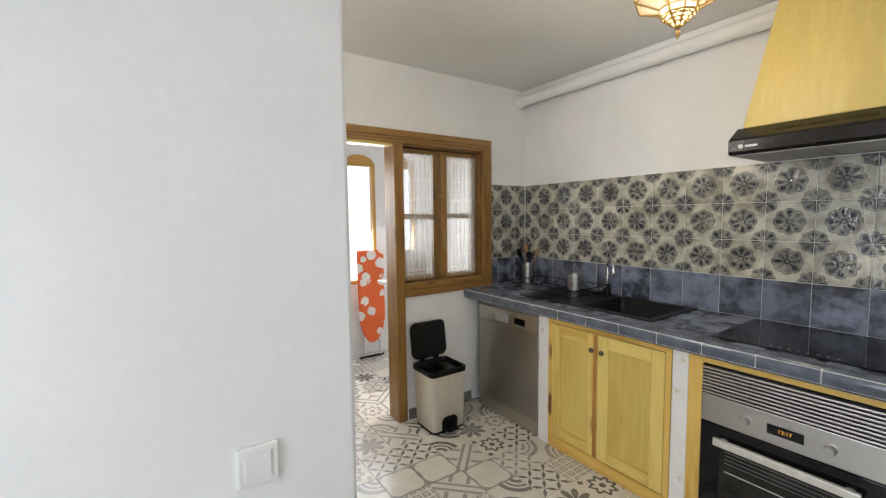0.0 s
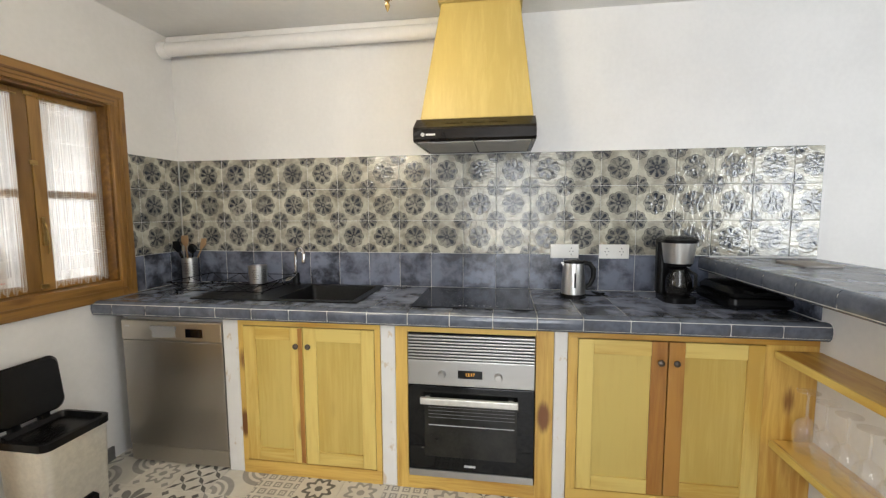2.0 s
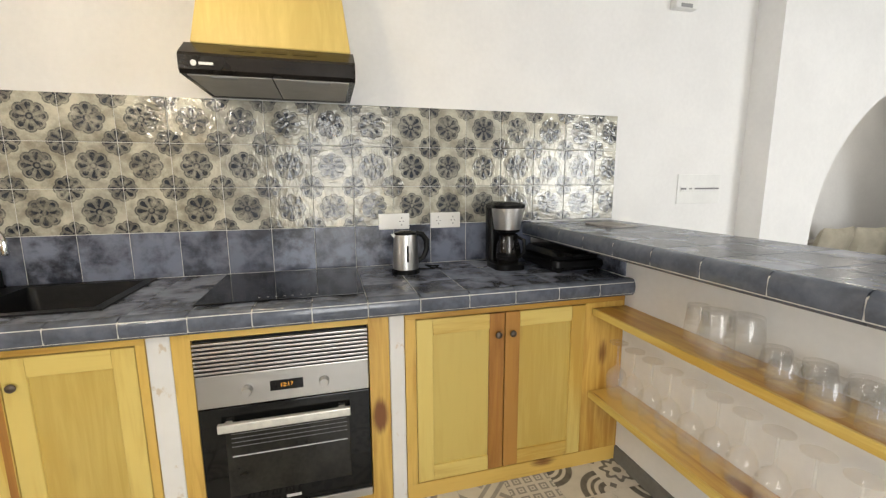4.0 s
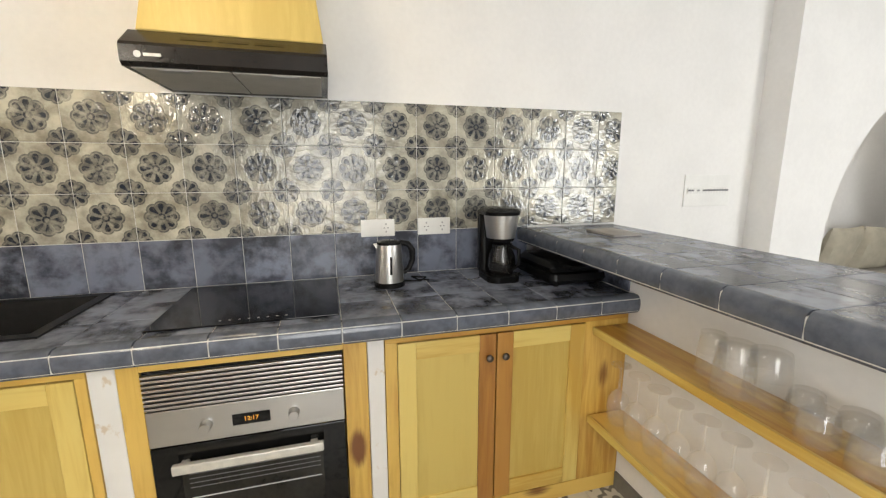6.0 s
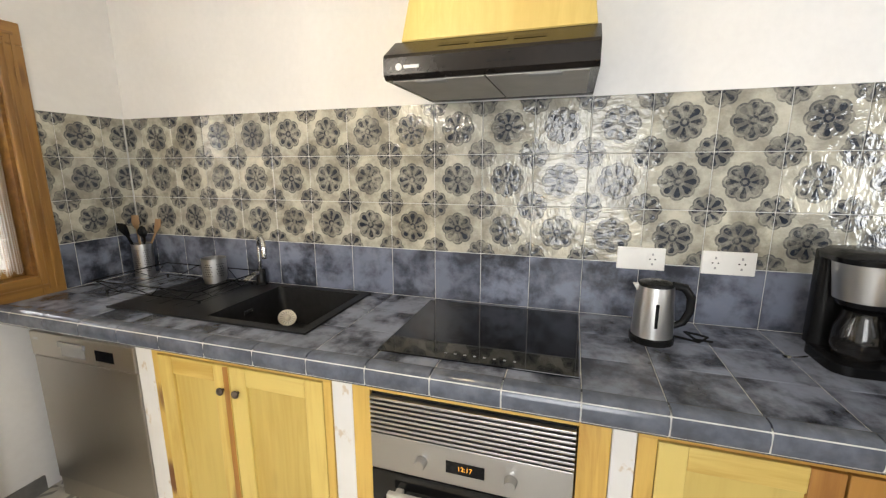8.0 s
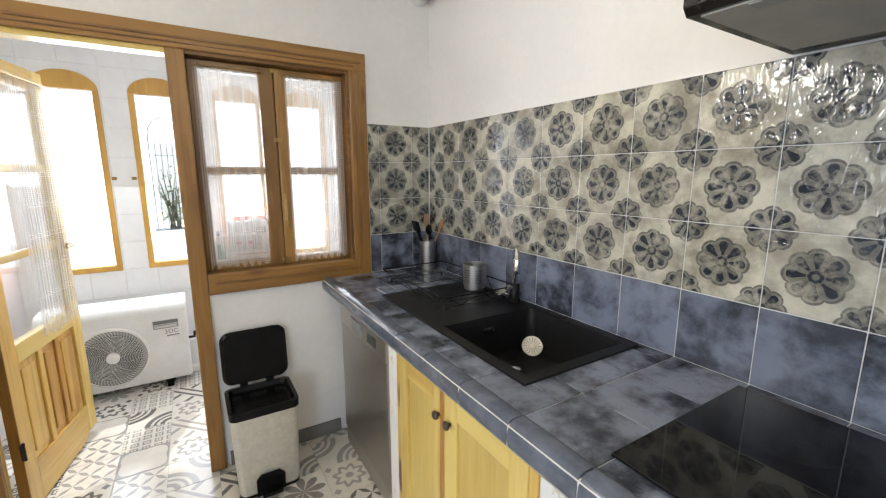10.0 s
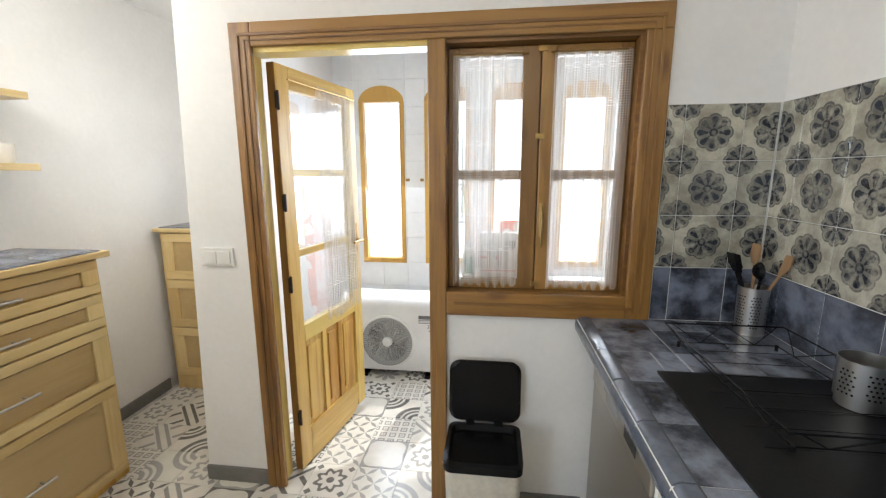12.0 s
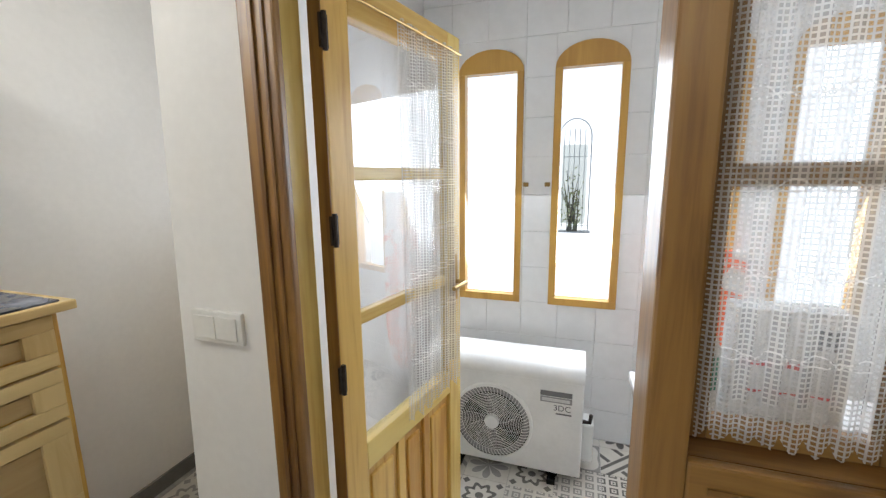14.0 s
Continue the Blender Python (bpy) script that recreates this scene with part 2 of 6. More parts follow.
def rosette(n, x, y, radius, lobes):
    """How dark a printed medallion is at x, y: a scalloped outline, petals, a ring and a pale eye."""
    r = n.m("SQRT", n.m("ADD", n.m("MULTIPLY", x, x), n.m("MULTIPLY", y, y)))
    th = n.m("ARCTAN2", y, x)
    wave = n.m("COSINE", n.m("MULTIPLY", th, float(lobes)))
    scallop = n.m("ABSOLUTE", n.m("COSINE", n.m("MULTIPLY", th, lobes / 2)))
    rim = n.m("MULTIPLY", n.m("ADD", 0.86, n.m("MULTIPLY", n.m("POWER", scallop, 0.6), 0.16)), radius)
    q = n.m("DIVIDE", r, rim)

    def band(a, b, s=0.03):
        return n.m("MULTIPLY", n.step(q, a - s, a + s), n.m("SUBTRACT", 1.0, n.step(q, b - s, b + s)))

    outline = n.m("MULTIPLY", band(0.89, 0.985, 0.02), 0.78)
    tip = n.m("MULTIPLY", n.m("MAXIMUM", n.m("SUBTRACT", q, 0.70), 0.0), 9.0)
    flare = n.m("SUBTRACT", n.m("ADD", 0.75, tip), n.m("MULTIPLY", q, 1.75))
    petal = n.m("MULTIPLY", band(0.25, 0.84), n.step(n.m("SUBTRACT", wave, flare), -0.15, 0.2))
    ring = band(0.10, 0.24, 0.025)
    fill = n.m("SUBTRACT", n.m("MULTIPLY", n.m("SUBTRACT", 1.0, n.step(q, 0.93, 1.0)), 0.66), n.m("MULTIPLY", band(0.83, 0.88, 0.02), 0.18))
    ink = n.m("MAXIMUM", n.m("MAXIMUM", outline, petal), ring)
    return n.m("MAXIMUM", ink, fill)


def flower_tile():
    """Glazed, hand-painted look: dark rosettes in the middle and at the corners on greige."""
    n = Nodes("flower_tile_glaze")
    r = n.rnd()
    p = n.coords()
    v = n.shift(p, r)
    o = n.xyz(p)
    mid = rosette(n, o[0], o[1], 0.067, 8)
    cx, cy = n.m("SUBTRACT", n.m("ABSOLUTE", o[0]), 0.1), n.m("SUBTRACT", n.m("ABSOLUTE", o[1]), 0.1)
    corner = rosette(n, cx, cy, 0.058, 8)
    ink = n.m("MAXIMUM", mid, corner)
    wear = n.noise(v, 26.0, 5.0, 0.65)
    ink = n.m("MULTIPLY", ink, n.m("ADD", 0.50, n.m("MULTIPLY", n.step(wear, 0.36, 0.56), 0.50)))
    cloud = n.noise(v, 9.0, 5.0, 0.65)
    base = n.mix(n.step(cloud, 0.3, 0.7), (0.21, 0.195, 0.15), (0.60, 0.575, 0.47))
    base = n.mix(n.m("MULTIPLY", r, 0.35), base, (0.36, 0.35, 0.31))
    dark = n.mix(n.noise(v, 30.0), (0.008, 0.010, 0.015), (0.030, 0.038, 0.056))
    along, across = n.noise(n.scaled(v, (0.6, 1.3, 1.0)), 38.0, 2.0, 0.5, 0.6), n.noise(n.scaled(v, (1.3, 0.6, 1.0)), 38.0, 2.0, 0.5, 0.6)
    way = n.m("GREATER_THAN", n.m("FRACT", n.m("MULTIPLY", r, 17.0)), 0.5)
    wavy = n.m("ADD", n.m("MULTIPLY", along, way), n.m("MULTIPLY", across, n.m("SUBTRACT", 1.0, way)))
    n.bump(wavy, 0.85, 0.0036)
    return n.out(Base_Color=n.mix(ink, base, dark), Roughness=0.035, Specular_IOR_Level=0.6)


def slate_tile(name, rough=0.14, relief=0.35, pale=(0.21, 0.235, 0.315)):
    """Blue-grey glazed tile with cloudy dark patches."""
    n = Nodes(name)
    r = n.rnd()
    v = n.shift(n.coords(), r)
    a, b = n.noise(v, 6.5, 7.0, 0.62, 0.1), n.noise(v, 18.0, 6.0, 0.62)
    col = n.mix(n.step(a, 0.36, 0.63), (0.020, 0.023, 0.032), pale)
    col = n.mix(n.m("MULTIPLY", n.step(b, 0.45, 0.8), 0.40), col, (0.28, 0.30, 0.37))
    col = n.mix(n.m("MULTIPLY", r, 0.4), col, (0.075, 0.084, 0.112))
    n.bump(n.noise(v, 18.0, 2.0, 0.5, 0.4), relief, 0.003)
    return n.out(Base_Color=col, Roughness=n.m("ADD", rough, n.m("MULTIPLY", b, 0.12)), Specular_IOR_Level=0.42)


def floor_tile():
    """Patchwork of printed cement-look tiles: one of seven drawings by the tile's own random number."""
    n = Nodes("patchwork_floor_tile")
    r = n.rnd()
    p = n.coords()
    o = n.xyz(p)
    u, w = n.m("DIVIDE", o[0], 0.11), n.m("DIVIDE", o[1], 0.11)
    au, aw = n.m("ABSOLUTE", u), n.m("ABSOLUTE", w)
    rad = n.m("SQRT", n.m("ADD", n.m("MULTIPLY", u, u), n.m("MULTIPLY", w, w)))
    th = n.m("ARCTAN2", w, u)

    def band(x, a, b, s=0.03):
        return n.m("MULTIPLY", n.step(x, a - s, a + s), n.m("SUBTRACT", 1.0, n.step(x, b - s, b + s)))

    def cell(x, k):
        return n.m("SUBTRACT", n.m("FRACT", n.m("ADD", n.m("MULTIPLY", x, k), 0.5)), 0.5)

    # leaves: a lattice of overlapping circles
    cu, cw = cell(u, 1.0), cell(w, 1.0)
    d1 = n.m("ADD", n.m("ABSOLUTE", cu), n.m("ABSOLUTE", cw))
    diag = n.m("ABSOLUTE", n.m("SUBTRACT", n.m("ABSOLUTE", cu), n.m("ABSOLUTE", cw)))
    leaf = n.m("MULTIPLY", n.m("SUBTRACT", 1.0, n.step(n.m("ADD", diag, n.m("MULTIPLY", n.m("ABSOLUTE", n.m("SUBTRACT", d1, 0.5)), 0.30)), 0.13, 0.17)), 1.0)
    # eight-pointed star
    star = n.step(n.m("SUBTRACT", n.m("ADD", 0.42, n.m("MULTIPLY", n.m("ABSOLUTE", n.m("COSINE", n.m("MULTIPLY", th, 4.0))), 0.5)), rad), -0.02, 0.02)
    star = n.m("MULTIPLY", star, n.m("SUBTRACT", 1.0, n.m("MULTIPLY", band(n.m("FRACT", n.m("MULTIPLY", th, 1.2732)), 0.40, 0.60), 0.8)))
    # wide cream lobe with grey corners
    lobe = n.step(n.m("ADD", rad, n.m("MULTIPLY", n.m("COSINE", n.m("MULTIPLY", th, 4.0)), 0.12)), 0.98, 1.02)
    # arcs from two corners
    qa = n.m("SQRT", n.m("ADD", n.m("POWER", n.m("ADD", u, 1.0), 2.0), n.m("POWER", n.m("ADD", w, 1.0), 2.0)))
    qb = n.m("SQRT", n.m("ADD", n.m("POWER", n.m("SUBTRACT", u, 1.0), 2.0), n.m("POWER", n.m("SUBTRACT", w, 1.0), 2.0)))
    q = n.m("MINIMUM", qa, qb)
    arcs = n.m("MAXIMUM", n.m("MAXIMUM", band(q, 0.30, 0.52), band(q, 0.68, 0.82)), band(q, 0.96, 1.22))
    # woven squares
    eu, ew = cell(u, 2.0), cell(w, 2.0)
    weave = n.m("MAXIMUM", band(n.m("MAXIMUM", n.m("ABSOLUTE", eu), n.m("ABSOLUTE", ew)), 0.20, 0.36), n.m("SUBTRACT", 1.0, n.step(n.m("ADD", n.m("ABSOLUTE", eu), n.m("ABSOLUTE", ew)), 0.10, 0.14)))
    # dotted flower
    dots = n.m("MAXIMUM", band(n.m("ADD", rad, n.m("MULTIPLY", n.m("COSINE", n.m("MULTIPLY", th, 8.0)), 0.10)), 0.46, 0.66), n.m("SUBTRACT", 1.0, n.step(rad, 0.16, 0.2)))
    dots = n.m("MAXIMUM", dots, n.m("SUBTRACT", 1.0, n.step(n.m("ADD", n.m("ABSOLUTE", n.m("SUBTRACT", au, 0.75)), n.m("ABSOLUTE", n.m("SUBTRACT", aw, 0.75))), 0.16, 0.20)))
    # broad crossed strokes
    cross = n.m("MAXIMUM", band(n.m("ABSOLUTE", n.m("SUBTRACT", u, w)), 0.18, 0.42), n.m("MULTIPLY", band(n.m("ABSOLUTE", n.m("ADD", u, w)), 0.5, 0.8), n.step(n.m("ABSOLUTE", n.m("SUBTRACT", u, w)), 0.50, 0.55)))
    mask, r7 = leaf, n.m("MULTIPLY", r, 7.0)
    for i, pat in enumerate((star, lobe, arcs, weave, dots, cross)):
        pick = n.m("GREATER_THAN", r7, float(i + 1))
        mask = n.m("ADD", n.m("MULTIPLY", mask, n.m("SUBTRACT", 1.0, pick)), n.m("MULTIPLY", pat, pick))
    second = n.m("FRACT", n.m("MULTIPLY", r, 53.0))
    ink = n.mix(n.step(second, 0.22, 0.36), (0.060, 0.057, 0.054), (0.27, 0.26, 0.245))
    v = n.shift(p, r)
    cream = n.mix(n.noise(v, 14.0, 4.0), (0.52, 0.49, 0.43), (0.72, 0.69, 0.62))
    wear = n.m("ADD", 0.7, n.m("MULTIPLY", n.noise(v, 40.0), 0.3))
    n.bump(n.noise(v, 90.0), 0.06, 0.0006)
    return n.out(Base_Color=n.mix(n.m("MULTIPLY", mask, wear), cream, ink), Roughness=n.m("ADD", 0.12, n.m("MULTIPLY", n.noise(v, 20.0), 0.14)))


def lace():
    """White crochet: bands of small holes, denser scalloped rows, see-through in between."""
    n = Nodes("crochet_lace")
    o = n.xyz(n.coords())
    a = n.m("SINE", n.m("MULTIPLY", o[0], 2 * math.pi / 0.0092))
    b = n.m("SINE", n.m("MULTIPLY", o[2], 2 * math.pi / 0.0092))
    net = n.step(n.m("MAXIMUM", a, b), 0.25, 0.65)
    g = n.xyz(n.t.nodes.new("ShaderNodeTexCoord").outputs["Generated"])
    side = n.step(n.m("ABSOLUTE", n.m("SUBTRACT", g[0], 0.5)), 0.375, 0.385)
    foot = n.m("SUBTRACT", 1.0, n.step(g[2], 0.085, 0.095))
    border = n.m("MAXIMUM", side, foot)
    # thin rounded eyelets in rows
    lift = n.m("MULTIPLY", n.m("ABSOLUTE", n.m("SINE", n.m("MULTIPLY", o[0], math.pi / 0.062))), 0.020)
    zz = n.m("FRACT", n.m("DIVIDE", n.m("ADD", o[2], 5.0), 0.142))
    up = n.m("ABSOLUTE", n.m("SUBTRACT", n.m("MULTIPLY", n.m("SUBTRACT", zz, 0.45), 0.142), lift))
    down = n.m("ABSOLUTE", n.m("ADD", n.m("MULTIPLY", n.m("SUBTRACT", zz, 0.52), 0.142), n.m("MULTIPLY", lift, 0.45)))
    eye = n.m("SUBTRACT", 1.0, n.step(n.m("MINIMUM", up, down), 0.0008, 0.0026))
    stripe = n.step(n.m("SINE", n.m("MULTIPLY", o[0], 2 * math.pi / 0.045)), -0.15, 0.15)
    body = n.m("ADD", n.m("ADD", 0.18, n.m("MULTIPLY", stripe, 0.12)), n.m("ADD", n.m("MULTIPLY", net, 0.42), n.m("MULTIPLY", eye, 0.35)))
    rim = n.m("ADD", 0.08, n.m("MULTIPLY", net, 0.60))
    cover = n.m("ADD", n.m("MULTIPLY", border, rim), n.m("MULTIPLY", n.m("SUBTRACT", 1.0, border), body))
    cover = n.m("MINIMUM", cover, 0.95)
    t = n.t.nodes
    diff, trans, clear, m1, m2 = (t.new(k) for k in ("ShaderNodeBsdfDiffuse", "ShaderNodeBsdfTranslucent", "ShaderNodeBsdfTransparent", "ShaderNodeMixShader", "ShaderNodeMixShader"))
    diff.inputs[0].default_value = trans.inputs[0].default_value = (0.86, 0.85, 0.83, 1)
    m1.inputs[0].default_value = 0.45
    n.put(m2.inputs[0], cover)
    for s, d in ((diff.outputs[0], m1.inputs[1]), (trans.outputs[0], m1.inputs[2]), (clear.outputs[0], m2.inputs[1]), (m1.outputs[0], m2.inputs[2]), (m2.outputs[0], t["Material Output"].inputs[0])):
        n.t.links.new(s, d)
    return n.mat


def print_cloth():
    """Orange cloth with large pale flowers."""
    n = Nodes("orange_flower_cloth")
    v = n.world()
    vo = n.t.nodes.new("ShaderNodeTexVoronoi")
    n.put(vo.inputs["Vector"], n.scaled(v, (1, 0.1, 1)))
    vo.inputs["Scale"].default_value = 8.0
    d = n.m("ADD", vo.outputs["Distance"], n.m("MULTIPLY", n.noise(v, 30.0), 0.35))
    col = n.mix(n.step(d, 0.58, 0.64), (0.84, 0.80, 0.75), (0.82, 0.16, 0.045))
    return n.out(Base_Color=col, Roughness=0.85)


PLASTER = surface("white_plaster", (0.80, 0.79, 0.775), 0.85, scale=2.2, vary=0.05, fine=38.0, bump=0.25, spec=0.2)
CEILING = surface("white_ceiling_paint", (0.82, 0.81, 0.79), 0.9, scale=1.5, vary=0.05, fine=25.0, bump=0.2, spec=0.2)
GROUT = surface("pale_grout", (0.50, 0.49, 0.46), 0.9, scale=12, vary=0.2)
def stained_plaster():
    """White plaster with a few brown varnish and damp marks."""
    n = Nodes("stained_white_plaster")
    v = n.world()
    mark = n.m("MULTIPLY", n.step(n.noise(n.scaled(v, (1, 1, 0.7)), 17.0, 4.0, 0.6), 0.60, 0.68), 0.55)
    base = n.mix(n.noise(v, 9.0), (0.72, 0.70, 0.66), (0.82, 0.81, 0.785))
    n.bump(n.noise(v, 40.0), 0.2, 0.001)
    return n.out(Base_Color=n.mix(mark, base, (0.52, 0.36, 0.17)), Roughness=0.8)


STAINED = stained_plaster()
DARKJOINT = surface("dark_joint", (0.025, 0.026, 0.030), 0.7, scale=12, vary=0.3)
PALEGROUT = surface("white_grout", (0.62, 0.62, 0.60), 0.9, scale=12, vary=0.15)
GREY_TILE = surface("grey_skirting_tile", (0.17, 0.165, 0.155), 0.4, scale=9, vary=0.2)
FLOWER, SLATE, SLATE_TOP, PATCH = flower_tile(), slate_tile("slate_blue_glaze"), slate_tile("slate_blue_worktop_glaze", 0.18, 0.25, (0.25, 0.275, 0.35)), floor_tile()
NOSE = surface("grey_blue_bullnose_glaze", (0.105, 0.12, 0.155), 0.15, scale=14, vary=0.35, fine=50, bump=0.15, spec=0.6)
PINE, PINE_Y, PINE_X = (wood("honey_pine_" + a, (0.73, 0.56, 0.17), (0.55, 0.34, 0.068), a) for a in "zyx")
FRAME, FRAME_Y, FRAME_X = (wood("knotty_orange_pine_" + a, (0.70, 0.465, 0.115), (0.45, 0.225, 0.036), a, knots=0.95, size=0.05) for a in "zyx")
PANEL = wood("pale_pine_panel", (0.63, 0.475, 0.135), (0.54, 0.37, 0.088), "z", knots=0.15)
PALE, PALE_Y, PALE_X = (wood("pale_satin_pine_" + a, (0.70, 0.545, 0.26), (0.57, 0.405, 0.165), a, 0.45, 0.3, 0.1) for a in "zyx")
PALE_PANEL = wood("pale_veneer_panel", (0.50, 0.365, 0.17), (0.44, 0.31, 0.135), "y", 0.5, 0.0, 0.05)
DARKPINE = wood("red_heart_pine", (0.46, 0.225, 0.05), (0.31, 0.125, 0.025), "z", knots=0.3)
BROWN, BROWN_X = (wood("brown_stained_pine_" + a, (0.29, 0.150, 0.034), (0.135, 0.060, 0.013), a, 0.4, 0.6, 0.2, (0.07, 0.022, 0.008)) for a in "zx")
SASH, SASH_X = (wood("golden_brown_pine_" + a, (0.33, 0.180, 0.044), (0.18, 0.090, 0.020), a, 0.4, 0.5, 0.2, (0.08, 0.026, 0.009)) for a in "zx")
OCHRE = wood("ochre_painted_wood", (0.62, 0.36, 0.07), (0.50, 0.27, 0.05), "z", 0.4, 0.1)
HOODWOOD = wood("yellow_varnished_board", (0.57, 0.45, 0.150), (0.49, 0.37, 0.11), "z", 0.46, 0.0, 0.06)
UTENSILWOOD = wood("worn_beech", (0.36, 0.22, 0.11), (0.27, 0.155, 0.07), "z", 0.6, 0.0, 0.0)
STEEL, STEEL_Y = steel("brushed_steel"), steel("brushed_steel_across", axis="y")
DISHSTEEL, DISHSTEEL_Y = steel("dishwasher_steel", (0.50, 0.475, 0.44), 0.30), steel("dishwasher_panel_steel", (0.58, 0.55, 0.50), 0.30, "y")
PALESTEEL = surface("satin_steel", (0.72, 0.70, 0.64), 0.35, 0.55, scale=30, vary=0.1)
CHROME = steel("chrome", (0.75, 0.75, 0.75), 0.06)
BLACK = surface("black_plastic", (0.008, 0.008, 0.0085), 0.25, scale=10, vary=0.3, spec=0.16)
BLACKMATT = surface("black_composite", (0.009, 0.009, 0.0095), 0.4, scale=40, vary=0.35, fine=180, bump=0.3, spec=0.2)
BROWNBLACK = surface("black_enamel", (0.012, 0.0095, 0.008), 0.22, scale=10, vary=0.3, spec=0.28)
BLACKGLASS = surface("black_glass", (0.006, 0.006, 0.007), 0.04, scale=4, vary=0.2, spec=0.35, bump=0.0, rvary=0.02)
OVENGLASS = surface("dark_oven_glass", (0.006, 0.006, 0.006), 0.05, spec=0.3, scale=4, vary=0.3, bump=0.0, rvary=0.02)
ZONE = surface("faint_grey_print", (0.022, 0.022, 0.023), 0.1)
OVENINNER = surface("smoked_inner_glass", (0.020, 0.019, 0.016), 0.08, spec=0.35, scale=9, vary=0.5, bump=0.0)
WHITEPL = surface("white_plastic", (0.78, 0.775, 0.75), 0.4, scale=8, vary=0.05)
WHITEMETAL = surface("white_enamelled_metal", (0.78, 0.775, 0.76), 0.4, scale=6, vary=0.06)
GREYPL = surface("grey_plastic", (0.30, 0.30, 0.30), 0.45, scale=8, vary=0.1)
FILTER = surface("grease_filter_mesh", (0.42, 0.40, 0.37), 0.45, 0.35, scale=12, vary=0.15, fine=300, bump=0.6)
BRASS = surface("old_brass", (0.40, 0.27, 0.10), 0.35, 0.9, scale=20, vary=0.3)
IRON = surface("dark_iron", (0.05, 0.04, 0.035), 0.5, 0.7, scale=30, vary=0.3)
PEWTER = surface("brown_pewter_knob", (0.12, 0.095, 0.075), 0.4, 0.7, scale=30, vary=0.3)
WHITETILE = surface("white_glazed_tile", (0.85, 0.85, 0.845), 0.15, scale=5, vary=0.04, fine=20, bump=0.15, spec=0.6)
CERAMIC = surface("cream_ceramic", (0.74, 0.71, 0.65), 0.2, scale=8, vary=0.06)
SLATEBOARD = surface("warm_grey_board", (0.36, 0.335, 0.31), 0.6, scale=14, vary=0.2)
BEIGE = surface("beige_linen", (0.46, 0.42, 0.33), 0.9, scale=10, vary=0.15, fine=220, bump=0.6)
SOFACLOTH = surface("stone_grey_upholstery", (0.42, 0.40, 0.36), 0.9, scale=7, vary=0.15, fine=200, bump=0.6)
GLASS, PANE = thin_glass("clear_glass"), pane_glass("thin_window_glass", 0.012)
LAMPGLASS = thin_glass("pale_amber_glass", (1.0, 0.92, 0.72), 0.14, "BsdfTranslucent")
MILKGLASS = thin_glass("white_lamp_glass", (1.0, 0.96, 0.86), 0.6, "BsdfTranslucent")
SMOKED = thin_glass("coffee_stained_glass", (0.22, 0.20, 0.18), 0.03)
DOORPANE = pane_glass("clear_door_glass", 0.26)
LACE, CLOTH = lace(), print_cloth()
ORANGE_LED = glow("amber_display", (1.0, 0.45, 0.05), 0.8)
PRINT = surface("pale_print", (0.62, 0.62, 0.62), 0.5)
REDPRINT = surface("red_print", (0.60, 0.04, 0.03), 0.6)
GREYPRINT = surface("grey_print", (0.16, 0.16, 0.17), 0.5)
CARD = surface("white_carton", (0.75, 0.745, 0.73), 0.7, scale=10, vary=0.06)
STUCCO = surface("white_stucco", (0.80, 0.79, 0.77), 0.9, scale=3, vary=0.08, fine=30, bump=0.4)
PAVING = surface("pale_concrete_paving", (0.80, 0.785, 0.75), 0.9, scale=1.5, vary=0.2)
RAILPAINT = surface("pale_grey_rail_paint", (0.86, 0.86, 0.83), 0.6)


def leaf_skin():
    n = Nodes("paled_green_leaf")
    # both greens are paled to imitate the glare over the yard
    col = n.mix(n.noise(n.world(), 14.0), (0.34, 0.37, 0.20), (0.58, 0.60, 0.40))
    diff, trans, m1 = (n.t.nodes.new("ShaderNode" + k) for k in ("BsdfDiffuse", "BsdfTranslucent", "MixShader"))
    n.put(diff.inputs[0], col)
    n.put(trans.inputs[0], col)
    m1.inputs[0].default_value = 0.6
    for s, d in ((diff.outputs[0], m1.inputs[1]), (trans.outputs[0], m1.inputs[2]), (m1.outputs[0], n.t.nodes["Material Output"].inputs[0])):
        n.t.links.new(s, d)
    return n.mat


LEAF = leaf_skin()
BARK = surface("grey_bark", (0.34, 0.30, 0.24), 0.9, scale=20, vary=0.3)

# ---- the rooms: walls, floor, ceiling ----
TOP = 2.52
floor = setting("floor", boxes((-1.8, 4.0, -6.0, 4.4, -0.12, -0.004)), GROUT, "patchwork patterned tile floor in grey and cream")
ceiling = setting("ceiling", boxes((-1.8, 4.0, -6.0, 2.73, TOP, TOP + 0.12), (-1.8, 0.4, 2.73, 4.0, TOP, TOP + 0.12)), CEILING, "white painted ceiling")
setting("ceiling_terrace", boxes((0.27, 2.95, 2.73, 4.35, 2.44, 2.56)), CEILING, "white ceiling of the glazed terrace")
wall_east = setting("wall_east", boxes((2.658, 2.80, -2.28, 2.73, 0, TOP)), PLASTER, "white plaster wall behind the worktop")

# a pillar, then a wall with a wide round arch
AY, AZ, AR = -3.82, 0.95, 1.13
arch = [(-2.255, 0), (-2.255, TOP), (-6.0, TOP), (-6.0, 0), (AY - AR, 0)]
arch += [(AY + AR * math.cos(radians(a)), AZ + AR * math.sin(radians(a))) for a in range(180, -1, -6)] + [(AY + AR, 0)]
setting("wall_arch", prism(bmesh.new(), arch, "x", 2.485, 2.80), PLASTER, "white plaster wall with a wide round arch")
setting("wall_alcove", boxes((3.75, 3.87, -6.0, -2.28, 0, TOP), (2.80, 3.75, -2.40, -2.28, 0, TOP)), PLASTER, "plaster walls of the sitting alcove")
